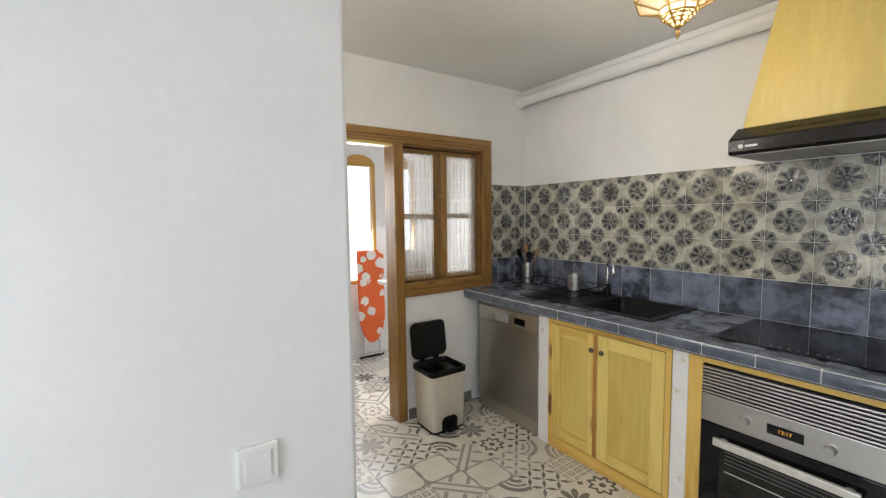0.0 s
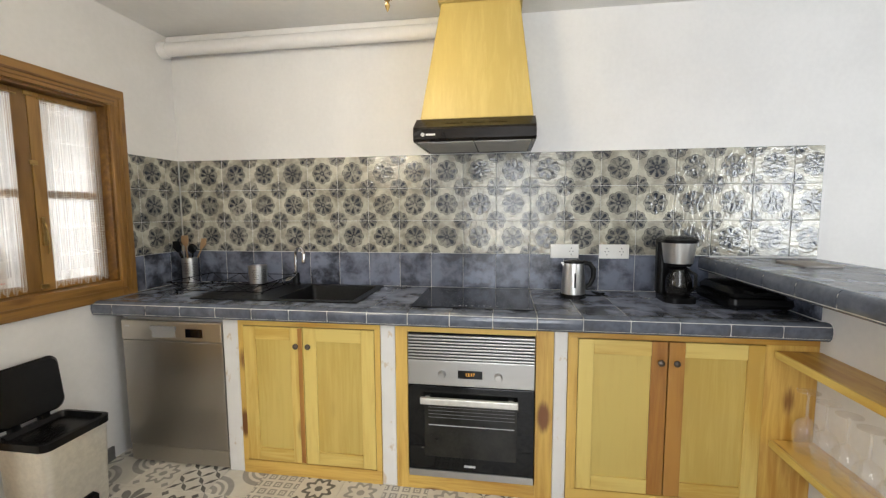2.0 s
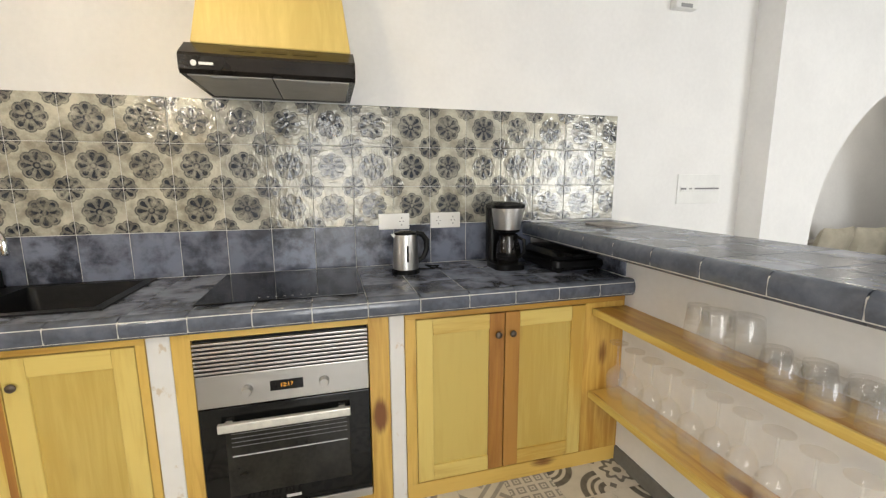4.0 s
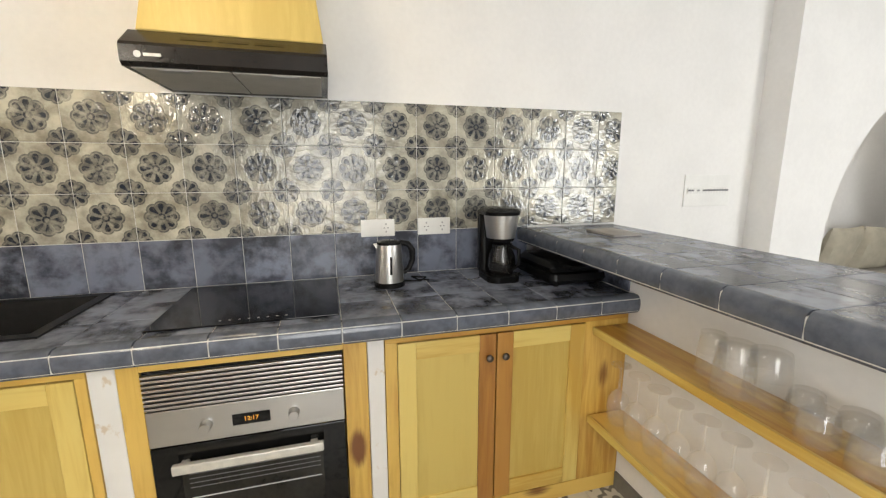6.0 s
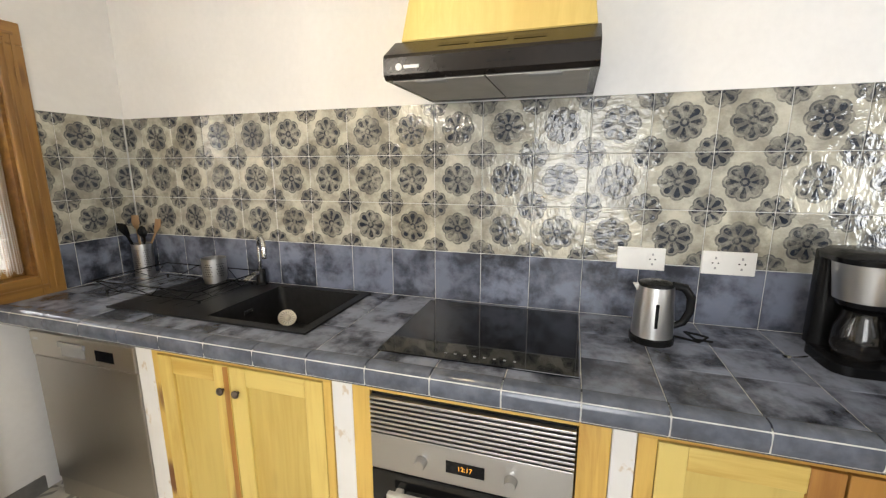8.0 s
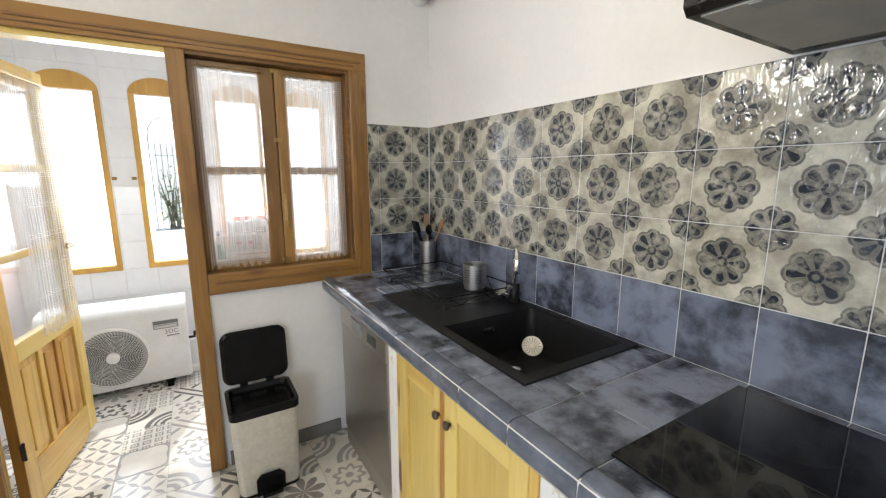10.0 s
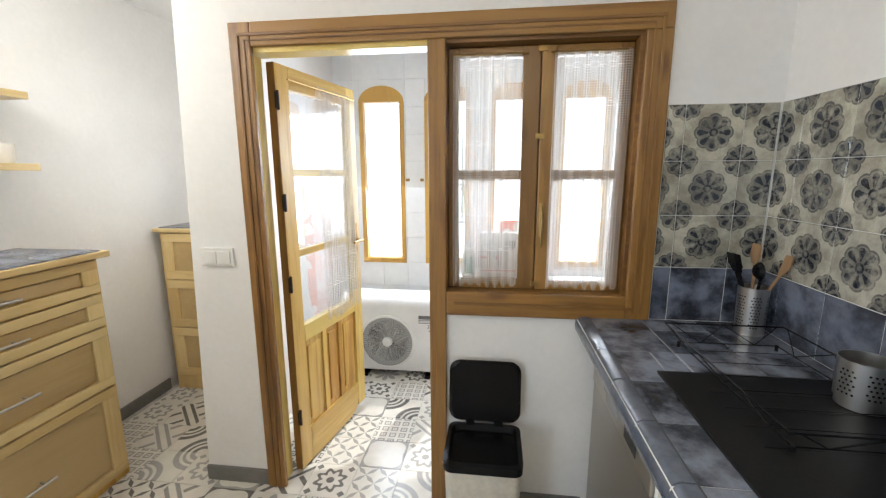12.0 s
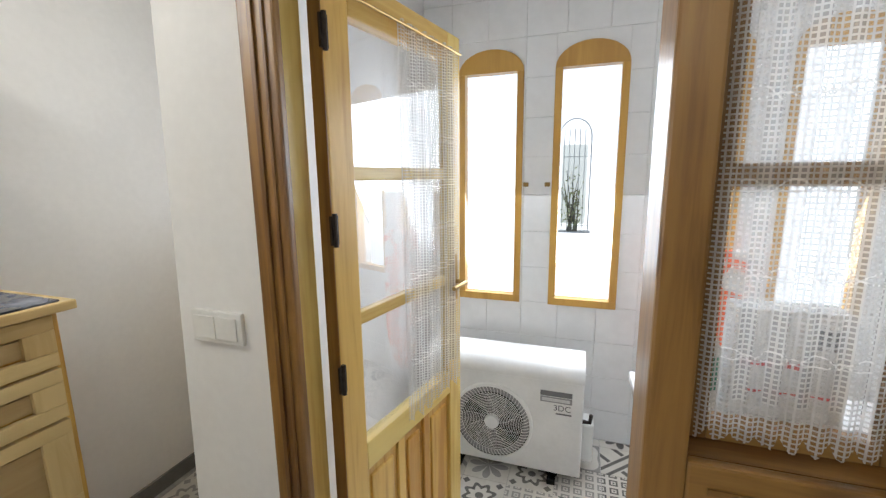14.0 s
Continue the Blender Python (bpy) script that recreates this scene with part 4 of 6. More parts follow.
part("lever", bm, CHROME, tap, "flat chrome lever", True)

hob = thing("induction_hob", (2.35, 0.585, WT), "black glass induction hob set in the tiled worktop", "hob")
part("glass_plate", boxes((2.09, 2.605, 0.285, 0.887, WT + 0.001, WT + 0.007), bevel=0.002), BLACKGLASS, hob)
for k in range(8):
    part("touch_mark", boxes((2.125, 2.131, 0.46 + 0.03 * k, 0.468 + 0.03 * k, WT + 0.007, WT + 0.0074)), GREYPL, hob)
for hx, hy, hr in ((2.22, 0.44, 0.09), (2.22, 0.73, 0.075), (2.46, 0.44, 0.075), (2.46, 0.73, 0.10)):
    part("cooking_zone", lathe(L(), [(hr, WT + 0.0072), (hr - 0.002, WT + 0.0072), (hr - 0.002, WT + 0.007), (hr, WT + 0.007)], (hx, hy, 0), 40, closed=True), ZONE, hob)


# ---- base cabinets ----
FX = 2.045


def knob(y, z, parent, x=FX - 0.003):
    part("knob", lathe(L(), [(0.0, 0.0), (0.009, 0.001), (0.0145, 0.006), (0.0145, 0.011), (0.007, 0.016), (0.0055, 0.022), (0.0055, 0.026)], (x - 0.024, y, z), 16, "x"), PEWTER, parent, "brown metal knob", True)


def cabinet_door(y0, y1, z0, z1, parent, dark, knob_y):
    """A framed door; one stile is of red heartwood."""
    x0, x1, w = FX - 0.003, FX + 0.019, 0.068
    d = part("door", boxes((x0 + 0.010, x0 + 0.018, y0 + w - 0.004, y1 - w + 0.004, z0 + w - 0.004, z1 - w + 0.004)), PANEL, parent)
    for s, (a, b) in enumerate(((y0, y0 + w), (y1 - w, y1))):
        part("stile", boxes((x0, x1 - 0.001, a, b, z0, z1), bevel=0.003), DARKPINE if dark == s else PINE, d)
    for a, b in ((z0, z0 + w), (z1 - w, z1)):
        part("rail", boxes((x0 + 0.0005, x1 - 0.001, y0 + w, y1 - w, a, b), bevel=0.003), PINE_Y, d)
    knob(knob_y, 0.710, d)
    return d


def base_cabinet(y0, y1, doors, label, stiles, heart=None):
    c = thing("base_cabinet", (2.35, (y0 + y1) / 2, 0), label, "cabinet")
    part("carcass", boxes((FX + 0.034, 2.64, y0 + 0.01, y1 - 0.01, 0.03, 0.72), (FX + 0.034, FX + 0.05, y0 + 0.01, y1 - 0.01, 0.72, 0.84)), PANEL, c)
    part("top_rail", boxes((FX, FX + 0.03, y0, y1, 0.808, 0.842), bevel=0.002), FRAME_Y, c)
    part("bottom_rail", boxes((FX, FX + 0.03, y0, y1, 0.0, 0.072), bevel=0.002), FRAME_Y, c)
    for a, b in stiles:
        part("frame_stile", boxes((FX, FX + 0.03, a, b, 0.072, 0.808), bevel=0.002), FRAME, c)
    for d in doors:
        leaf_ob = cabinet_door(*d[:2], 0.078, 0.803, c, d[2], d[3])
        if heart and d[0] < heart < d[1]:
            part("heartwood_strip", boxes((FX - 0.0038, FX - 0.002, heart - 0.011, heart + 0.011, 0.082, 0.799), bevel=0.0006), DARKPINE, leaf_ob, "red heartwood strip")
    return c


base_cabinet(1.034, 1.798, [(1.442, 1.768, -1, 1.472), (1.064, 1.438, -1, 1.406)], "honey pine sink cabinet with two framed doors", [(1.034, 1.062), (1.770, 1.798)], 1.455)
base_cabinet(-0.898, 0.134, [(-0.296, 0.088, 0, -0.265), (-0.690, -0.301, 1, -0.331)], "honey pine cabinet with two framed doors beside the bar", [(0.090, 0.134), (-0.898, -0.692)])
for a, b in ((1.800, 1.886), (0.958, 1.032), (0.136, 0.196)):
    setting("post", boxes((FX + 0.004, 2.65, a, b, 0, 0.846), bevel=0.004), STAINED, "white plastered post with varnish stains under the worktop")

housing = thing("oven_housing", (2.35, 0.58, 0), "honey pine surround of the built-in oven", "cabinet")
part("side", boxes((FX, 2.64, 0.198, 0.279, 0, 0.842), bevel=0.002), FRAME, housing)
part("side", boxes((FX, 2.64, 0.895, 0.956, 0, 0.842), bevel=0.002), FRAME, housing)
part("top_rail", boxes((FX, FX + 0.03, 0.279, 0.895, 0.806, 0.842), bevel=0.002), FRAME_Y, housing)
part("bottom_rail", boxes((FX, FX + 0.03, 0.279, 0.895, 0.0, 0.072), bevel=0.002), FRAME_Y, housing)

oven = thing("built_in_oven", (2.3, 0.587, 0.074), "stainless steel built-in oven with black glass door, clock lit", "oven")
OX = FX - 0.012
part("body", boxes((FX + 0.004, 2.56, 0.284, 0.890, 0.076, 0.802)), BLACK, oven)
for k in range(8):
    z = 0.678 + 0.0155 * k
    part("grille_slat", boxes((OX - 0.002, FX + 0.004, 0.284, 0.890, z, z + 0.0085), bevel=0.002), STEEL_Y, oven)
part("control_panel", boxes((OX, FX + 0.004, 0.284, 0.890, 0.548, 0.672), bevel=0.003), STEEL_Y, oven)
disp = part("display", boxes((OX - 0.0015, OX, 0.528, 0.645, 0.588, 0.628), bevel=0.0005), BLACKGLASS, oven, "black clock display with amber digits")
words("clock_digits", "12:17", 0.021, frame_of((OX - 0.002, 0.587, 0.608), (0, -1, 0), (0, 0, 1)), ORANGE_LED, disp)
for y in (0.722, 0.452):
    part("control_knob", lathe(L(), [(0.0, -0.026), (0.015, -0.026), (0.017, -0.022), (0.019, 0.0)], (OX, y, 0.606), 24, "x"), STEEL, oven, smooth=True)
od = part("door", boxes((OX, FX + 0.004, 0.284, 0.890, 0.114, 0.544), bevel=0.003), OVENGLASS, oven, "black glass oven door")
part("inner_window", boxes((OX - 0.0008, OX, 0.365, 0.81, 0.185, 0.455)), OVENINNER, od)
part("handle", boxes((OX - 0.042, OX - 0.022, 0.360, 0.824, 0.467, 0.499), (OX - 0.03, OX, 0.38, 0.405, 0.472, 0.494), (OX - 0.03, OX, 0.78, 0.805, 0.472, 0.494), bevel=0.004), PALESTEEL, od, "flat steel handle bar")
for z in (0.345, 0.385, 0.402, 0.419, 0.436):
    part("rack_wire", boxes((OX - 0.0012, OX - 0.0008, 0.375, 0.79, z, z + (0.0040 if z < 0.35 else 0.0025))), PRINT if z < 0.35 else GREYPRINT, od)
part("maker_mark", boxes((OX - 0.0006, OX, 0.56, 0.615, 0.138, 0.150), bevel=0.0002), PRINT, od)
part("base_strip", boxes((OX, FX + 0.004, 0.284, 0.890, 0.076, 0.110), bevel=0.002), STEEL_Y, oven)

dish = thing("dishwasher", (2.34, 2.19, 0), "freestanding stainless steel dishwasher under the worktop", "dishwasher")
part("body", boxes((FX + 0.03, 2.62, 1.892, 2.486, 0.012, 0.812)), GREYPL, dish)
part("lid", boxes((FX + 0.012, 2.62, 1.890, 2.488, 0.812, 0.836), bevel=0.004), GREYPL, dish)
part("door_panel", boxes((FX, FX + 0.03, 1.891, 2.487, 0.105, 0.700), bevel=0.005), DISHSTEEL, dish)
cp = part("control_panel", boxes((FX - 0.004, FX + 0.03, 1.891, 2.487, 0.704, 0.810), bevel=0.005), DISHSTEEL_Y, dish)
part("handle_recess", boxes((FX - 0.0052, FX - 0.004, 2.16, 2.30, 0.722, 0.770), (FX - 0.012, FX - 0.004, 2.155, 2.305, 0.764, 0.786), bevel=0.0005), GREYPL, cp)
part("display", boxes((FX - 0.0056, FX - 0.004, 2.00, 2.10, 0.728, 0.774), bevel=0.0005), BLACKGLASS, cp)
part("maker_mark", boxes((FX - 0.0048, FX - 0.004, 2.435, 2.465, 0.775, 0.785)), PRINT, cp)
part("kick_plate", boxes((FX + 0.006, FX + 0.03, 1.891, 2.487, 0.010, 0.100), bevel=0.003), DISHSTEEL_Y, dish)

# ---- cooker hood ----
hood = thing("cooker_hood", (2.4, 0.585, 1.735), "black cooker hood under a tapered yellow wooden chimney", "hood")
y0, y1 = 0.281, 0.887
prof = [(2.648, 1.735), (2.205, 1.735), (2.192, 1.748), (2.192, 1.795), (2.20, 1.806), (2.285, 1.862), (2.648, 1.862)]
part("body", prism(L(), prof, "y", y0, y1), BROWNBLACK, hood)
part("grease_filter", boxes((2.212, 2.585, 0.305, 0.581, 1.7315, 1.735), bevel=0.001), FILTER, hood)
part("grease_filter", boxes((2.212, 2.585, 0.587, 0.866, 1.7315, 1.735), bevel=0.001), FILTER, hood)
for y in (0.42, 0.75):
    part("filter_latch", boxes((2.216, 2.250, y - 0.045, y + 0.045, 1.729, 1.7316), bevel=0.0008), GREYPL, hood)
part("badge", lathe(boxes((2.1912, 2.192, 0.775, 0.822, 1.764, 1.773)), [(0.0, -0.001), (0.010, -0.001), (0.010, 0.0)], (2.192, 0.838, 1.769), 20, "x"), PRINT, hood, "pale round maker's mark")
for k in range(4):
    part("button", boxes((2.190, 2.192, 0.50 + 0.022 * k, 0.512 + 0.022 * k, 1.764, 1.770), bevel=0.0006), BLACK, hood)
for k in range(3):
    part("vent_slot", prism(L(), [(2.232, 1.8283), (2.238, 1.8322), (2.252, 1.8414), (2.246, 1.8375)], "y", 0.42 + 0.11 * k, 0.51 + 0.11 * k), BLACK, hood)
bm = loft(L(), [[(2.285, 0.290, 1.862), (2.648, 0.290, 1.862), (2.648, 0.868, 1.862), (2.285, 0.868, 1.862)], [(2.37, 0.362, 2.47), (2.648, 0.362, 2.47), (2.648, 0.768, 2.47), (2.37, 0.768, 2.47)]])
bmesh.ops.bevel(bm, geom=[e for e in bm.edges], offset=0.004, segments=2, affect="EDGES")
part("chimney", bm, HOODWOOD, hood, "tapered yellow varnished wooden chimney")
part("crown_trim", boxes((2.352, 2.648, 0.346, 0.784, 2.47, 2.518), bevel=0.006), HOODWOOD, hood)

duct = thing("extractor_duct", (2.59, 1.7, 2.38), "white painted extractor duct under the ceiling", "duct")
part("pipe", tube(L(), [(2.585, 0.77, 2.425), (2.585, 1.4, 2.425), (2.585, 2.0, 2.424), (2.585, 2.575, 2.423)], 0.042, 20), PLASTER, duct, smooth=True)
part("collar", tube(L(), [(2.585, 2.56, 2.423), (2.585, 2.610, 2.421)], [0.047, 0.053], 20), PLASTER, duct, smooth=True)
part("plaster_cove", boxes((2.605, 2.656, 0.79, 2.606, 2.464, 2.518), bevel=0.02), PLASTER, duct, smooth=True)

# ---- the bar, its shelves and glasses ----
BZ = 1.122
setting("wall_bar", boxes((0.55, 2.656, -1.05, -0.90, 0, 1.055)), PLASTER, "low white plaster wall under the bar")
bar = thing("bar_top", (1.6, -0.96, 1.055), "blue-grey tiled raised bar top with rounded edge", "bar")
part("slab", boxes((0.50, 2.656, -1.255, -0.70, 1.055, 1.1185)), GROUT, bar)
BX = [0.05 + 0.2 * k for k in range(20)]
for x0, x1 in cuts(0.50, 2.648, BX):
    for y0, y1 in ((-1.250, -1.08), (-1.08, -0.88), (-0.88, -0.702)):
        w, h = (x1 - x0) / 2 - 0.0013, (y1 - y0) / 2 - 0.0013
        lay("bar_tile", bar, pose((x0 + x1) / 2, (y0 + y1) / 2, 1.113), (-w, w, -h, h), SLATE_TOP, 0.008)
nosing(bar, "x", 0.50, 2.648, -0.658, -0.703, 1.045, BZ + 0.002, -1)
part("edge_joint", boxes((0.502, 2.646, -0.7065, -0.6995, 1.108, 1.1232)), DARKJOINT, bar)
part("edge_grout", boxes((0.502, 2.646, -0.703, -0.6625, 1.055, 1.112), bevel=0.008), PALEGROUT, bar)


def bar_shelf(z):
    s = thing("wall_shelf", (1.3, -0.81, z), "honey pine shelf under the bar, lined with glasses", "shelf", "shelves under the bar")
    part("board", boxes((0.62, 2.038, -0.898, -0.7335, z, z + 0.030), bevel=0.002), FRAME_X, s)
    part("front_edge", boxes((0.62, 2.038, -0.733, -0.721, z - 0.001, z + 0.0305), bevel=0.003), PINE_X, s)


bar_shelf(0.756)
bar_shelf(0.356)


def wine_glass():
    prof = [(0.0335, 0.0), (0.0345, 0.0), (0.0415, 0.035), (0.0455, 0.068), (0.0435, 0.098), (0.033, 0.124), (0.016, 0.140), (0.0062, 0.148), (0.0048, 0.160), (0.0042, 0.235), (0.0075, 0.246), (0.022, 0.2515), (0.0395, 0.2545), (0.0398, 0.2565), (0.0, 0.2570)]
    return tagged(part("wine_glass", lathe(L(), prof, (0, 0, 0), 28), GLASS, None, smooth=True), "clear wine glass standing upside down", "glass", "wine glasses under the bar")


def tumbler(r, h, label, group):
    """An upturned straight glass: the thick base is on top."""
    prof = [(r - 0.0025, 0.0), (r, 0.0), (r * 0.97, h * 0.5), (r * 0.86, h - 0.006), (r * 0.82, h), (r * 0.4, h + 0.001), (0.0, h), (0.0, h - 0.010), (r * 0.78, h - 0.012), (r * 0.93, h * 0.5)]
    return tagged(part("tumbler", lathe(L(), prof, (0, 0, 0), 28), GLASS, None, smooth=True), label, "glass", group)


g = wine_glass()
g.matrix_basis = pose(1.962, -0.812, 0.386)
rng = random.Random(4)
for k in range(1, 13):
    copy_thing(g, pose(1.962 - 0.0985 * k, -0.812 + rng.uniform(-0.006, 0.006), 0.386))
t1 = tumbler(0.042, 0.135, "clear straight tumbler, upturned", "tall tumblers")
t1.matrix_basis = pose(1.600, -0.838, 0.786)
t3 = tumbler(0.056, 0.150, "wide clear beer glass, upturned", "tall tumblers")
t3.matrix_basis = pose(1.492, -0.800, 0.786)
copy_thing(t3, pose(1.425, -0.838, 0.786))
t2 = tumbler(0.043, 0.082, "short clear tumbler, upturned", "short tumblers")
t2.matrix_basis = pose(1.330, -0.842, 0.786)
for x, y in ((1.265, -0.786), (1.225, -0.852), (1.155, -0.775), (1.122, -0.855), (1.05, -0.778), (1.018, -0.858), (0.945, -0.775), (0.915, -0.855), (0.84, -0.78), (0.81, -0.86)):
    copy_thing(t2, pose(x, y, 0.786))

# ---- things on the worktop and the bar ----
board = tagged(part("serving_board", loft(L(), [rounded(2.34, -1.02, 0.22, 0.16, 0.012, BZ), rounded(2.34, -1.02, 0.22, 0.16, 0.012, BZ + 0.008)]), SLATEBOARD, None), "thin warm-grey serving board lying on the bar", "board")

kettle = thing("electric_kettle", (2.44, 0.055, WT), "small brushed steel electric kettle with black handle", "kettle")
kx, ky = 2.44, 0.055
part("base", lathe(L(), [(0.0, WT), (0.068, WT), (0.069, WT + 0.018), (0.064, WT + 0.022), (0.0, WT + 0.022)], (kx, ky, 0), 32), BLACK, kettle, smooth=True)
part("jug", lathe(L(), [(0.063, WT + 0.022), (0.062, WT + 0.06), (0.056, WT + 0.17), (0.054, WT + 0.188), (0.0, WT + 0.188)], (kx, ky, 0), 32), STEEL, kettle, smooth=True)
part("lid", lathe(L(), [(0.053, WT + 0.188), (0.050, WT + 0.198), (0.03, WT + 0.204), (0.0, WT + 0.205)], (kx, ky, 0), 32), BLACK, kettle, smooth=True)
part("spout", prism(L(), [(ky + 0.05, WT + 0.160), (ky + 0.05, WT + 0.190), (ky + 0.068, WT + 0.189)], "x", kx - 0.012, kx + 0.012), STEEL, kettle)
part("handle", tube(L(), [(kx, ky - 0.048, WT + 0.192), (kx, ky - 0.085, WT + 0.185), (kx, ky - 0.105, WT + 0.155), (kx, ky - 0.105, WT + 0.11), (kx, ky - 0.088, WT + 0.07), (kx, ky - 0.062, WT + 0.055)], [0.012, 0.014, 0.014, 0.013, 0.012, 0.010], 12), BLACK, kettle, smooth=True)
part("water_gauge", boxes((kx - 0.0625, kx - 0.056, ky - 0.005, ky + 0.005, WT + 0.06, WT + 0.14), bevel=0.002), BLACK, kettle)
cord = [(kx + 0.05, ky - 0.04, WT + 0.006), (kx + 0.03, ky - 0.10, WT + 0.005), (kx - 0.01, ky - 0.14, WT + 0.012), (kx + 0.02, ky - 0.17, WT + 0.02), (kx + 0.06, ky - 0.15, WT + 0.012), (kx + 0.05, ky - 0.11, WT + 0.02), (kx + 0.0, ky - 0.13, WT + 0.016), (kx + 0.02, ky - 0.185, WT + 0.006)]
tagged(part("power_cord", tube(L(), cord, 0.004, 8), BLACK, None, smooth=True), "coiled black power cord beside the kettle", "cord")

cm = thing("coffee_maker", (2.42, -0.44, WT), "black and steel filter coffee maker with glass jug", "coffee maker")
x, y = 2.42, -0.462
part("base", loft(L(), [rounded(x, y, 0.20, 0.155, 0.05, WT), rounded(x, y, 0.20, 0.155, 0.05, WT + 0.028), rounded(x, y, 0.18, 0.14, 0.05, WT + 0.034)]), BLACK, cm, smooth=True)
part("tower", loft(L(), [rounded(x + 0.075, y + 0.005, 0.07, 0.14, 0.025, WT + 0.03), rounded(x + 0.075, y + 0.005, 0.07, 0.145, 0.025, WT + 0.32)]), BLACK, cm, smooth=True)
part("filter_basket", lathe(L(), [(0.0, WT + 0.185), (0.060, WT + 0.185), (0.066, WT + 0.20), (0.0, WT + 0.20)], (x - 0.015, y, 0), 32), BLACK, cm, smooth=True)
part("steel_band", lathe(L(), [(0.066, WT + 0.20), (0.080, WT + 0.305), (0.0, WT + 0.305)], (x - 0.015, y, 0), 36), STEEL, cm, "brushed steel band", True)
part("lid", loft(L(), [rounded(x + 0.01, y, 0.20, 0.17, 0.07, WT + 0.305), rounded(x + 0.01, y, 0.205, 0.175, 0.07, WT + 0.32), rounded(x + 0.01, y, 0.17, 0.14, 0.06, WT + 0.335)]), BLACK, cm, smooth=True)
jug = part("glass_jug", lathe(L(), [(0.0, WT + 0.036), (0.052, WT + 0.036), (0.064, WT + 0.07), (0.060, WT + 0.12), (0.046, WT + 0.155), (0.048, WT + 0.172), (0.0455, WT + 0.172), (0.0435, WT + 0.155), (0.0575, WT + 0.12), (0.0615, WT + 0.07), (0.05, WT + 0.039), (0.0, WT + 0.039)], (x - 0.03, y, 0), 32), SMOKED, cm, smooth=True)
part("jug_lid", lathe(L(), [(0.0, WT + 0.183), (0.03, WT + 0.182), (0.049, WT + 0.173), (0.0, WT + 0.173)], (x - 0.03, y, 0), 28), BLACK, jug, smooth=True)
part("jug_handle", tube(L(), [(x - 0.07, y - 0.03, WT + 0.165), (x - 0.115, y - 0.045, WT + 0.155), (x - 0.12, y - 0.045, WT + 0.09), (x - 0.088, y - 0.035, WT + 0.065)], 0.008, 10), BLACK, jug, smooth=True)
spoon = tagged(part("measuring_spoon", lathe(tube(L(), [(2.395, -0.318, WT + 0.008), (2.41, -0.362, WT + 0.012)], 0.003, 8), [(0.0, WT), (0.010, WT + 0.002), (0.015, WT + 0.012), (0.0135, WT + 0.012), (0.0, WT + 0.004)], (2.392, -0.306, 0), 20), CHROME, None, smooth=True), "small polished steel measuring spoon", "spoon")
gr = thing("contact_grill", (2.36, -0.74, WT), "black folded contact grill pushed under the bar", "grill")
part("lower_plate", loft(L(), [rounded(2.38, -0.755, 0.36, 0.27, 0.03, WT + 0.012), rounded(2.38, -0.755, 0.38, 0.28, 0.03, WT + 0.03), rounded(2.38, -0.755, 0.37, 0.275, 0.03, WT + 0.055)]), BLACK, gr, smooth=True)
part("upper_plate", loft(L(), [rounded(2.40, -0.76, 0.34, 0.25, 0.03, WT + 0.058), rounded(2.40, -0.76, 0.35, 0.26, 0.04, WT + 0.075), rounded(2.41, -0.76, 0.31, 0.22, 0.04, WT + 0.098)]), BLACK, gr, smooth=True)
for fx, fy in ((2.22, -0.65), (2.22, -0.86), (2.54, -0.65), (2.54, -0.86)):
    part("foot", lathe(L(), [(0.0, WT), (0.012, WT), (0.012, WT + 0.014), (0.0, WT + 0.014)], (fx, fy, 0), 12), BLACK, gr)
part("handle", tube(L(), [(2.24, -0.70, WT + 0.085), (2.195, -0.71, WT + 0.082), (2.195, -0.81, WT + 0.082), (2.24, -0.82, WT + 0.085)], 0.010, 8), BLACK, gr, smooth=True)


def pierced(name, at, r0, r1, h, holes, rows, z0, material, parent, seg):
    """An open steel pot with a field of round holes shown as dark dimples."""
    p = part(name, lathe(L(), [(0.0, at[2]), (r0, at[2]), (r1, at[2] + h), (r1 - 0.002, at[2] + h), (r0 - 0.002, at[2] + 0.004), (0.0, at[2] + 0.004)], at[:2] + (0,), 36), material, parent, smooth=True)
    bm = bmesh.new()
    for j in range(rows):
        for i in range(seg):
            a = 2 * math.pi * (i + 0.5 * (j % 2)) / seg
            if math.sin(6 * a) < -0.25:
                continue
            z = at[2] + z0 + j * holes
            r = r0 + (r1 - r0) * (z - at[2]) / h + 0.0004
            c = Vector((at[0] + r * math.cos(a), at[1] + r * math.sin(a), z))
            n, s = Vector((math.cos(a), math.sin(a), 0)), Vector((-math.sin(a), math.cos(a), 0))
            bm.faces.new([bm.verts.new(c + (s * math.cos(b) + Vector((0, 0, 1)) * math.sin(b)) * holes * 0.26) for b in [k * math.pi / 3 for k in range(6)]])
    tagged(part("hole_field", bm, BLACK, p), kind="stuff")
    return p


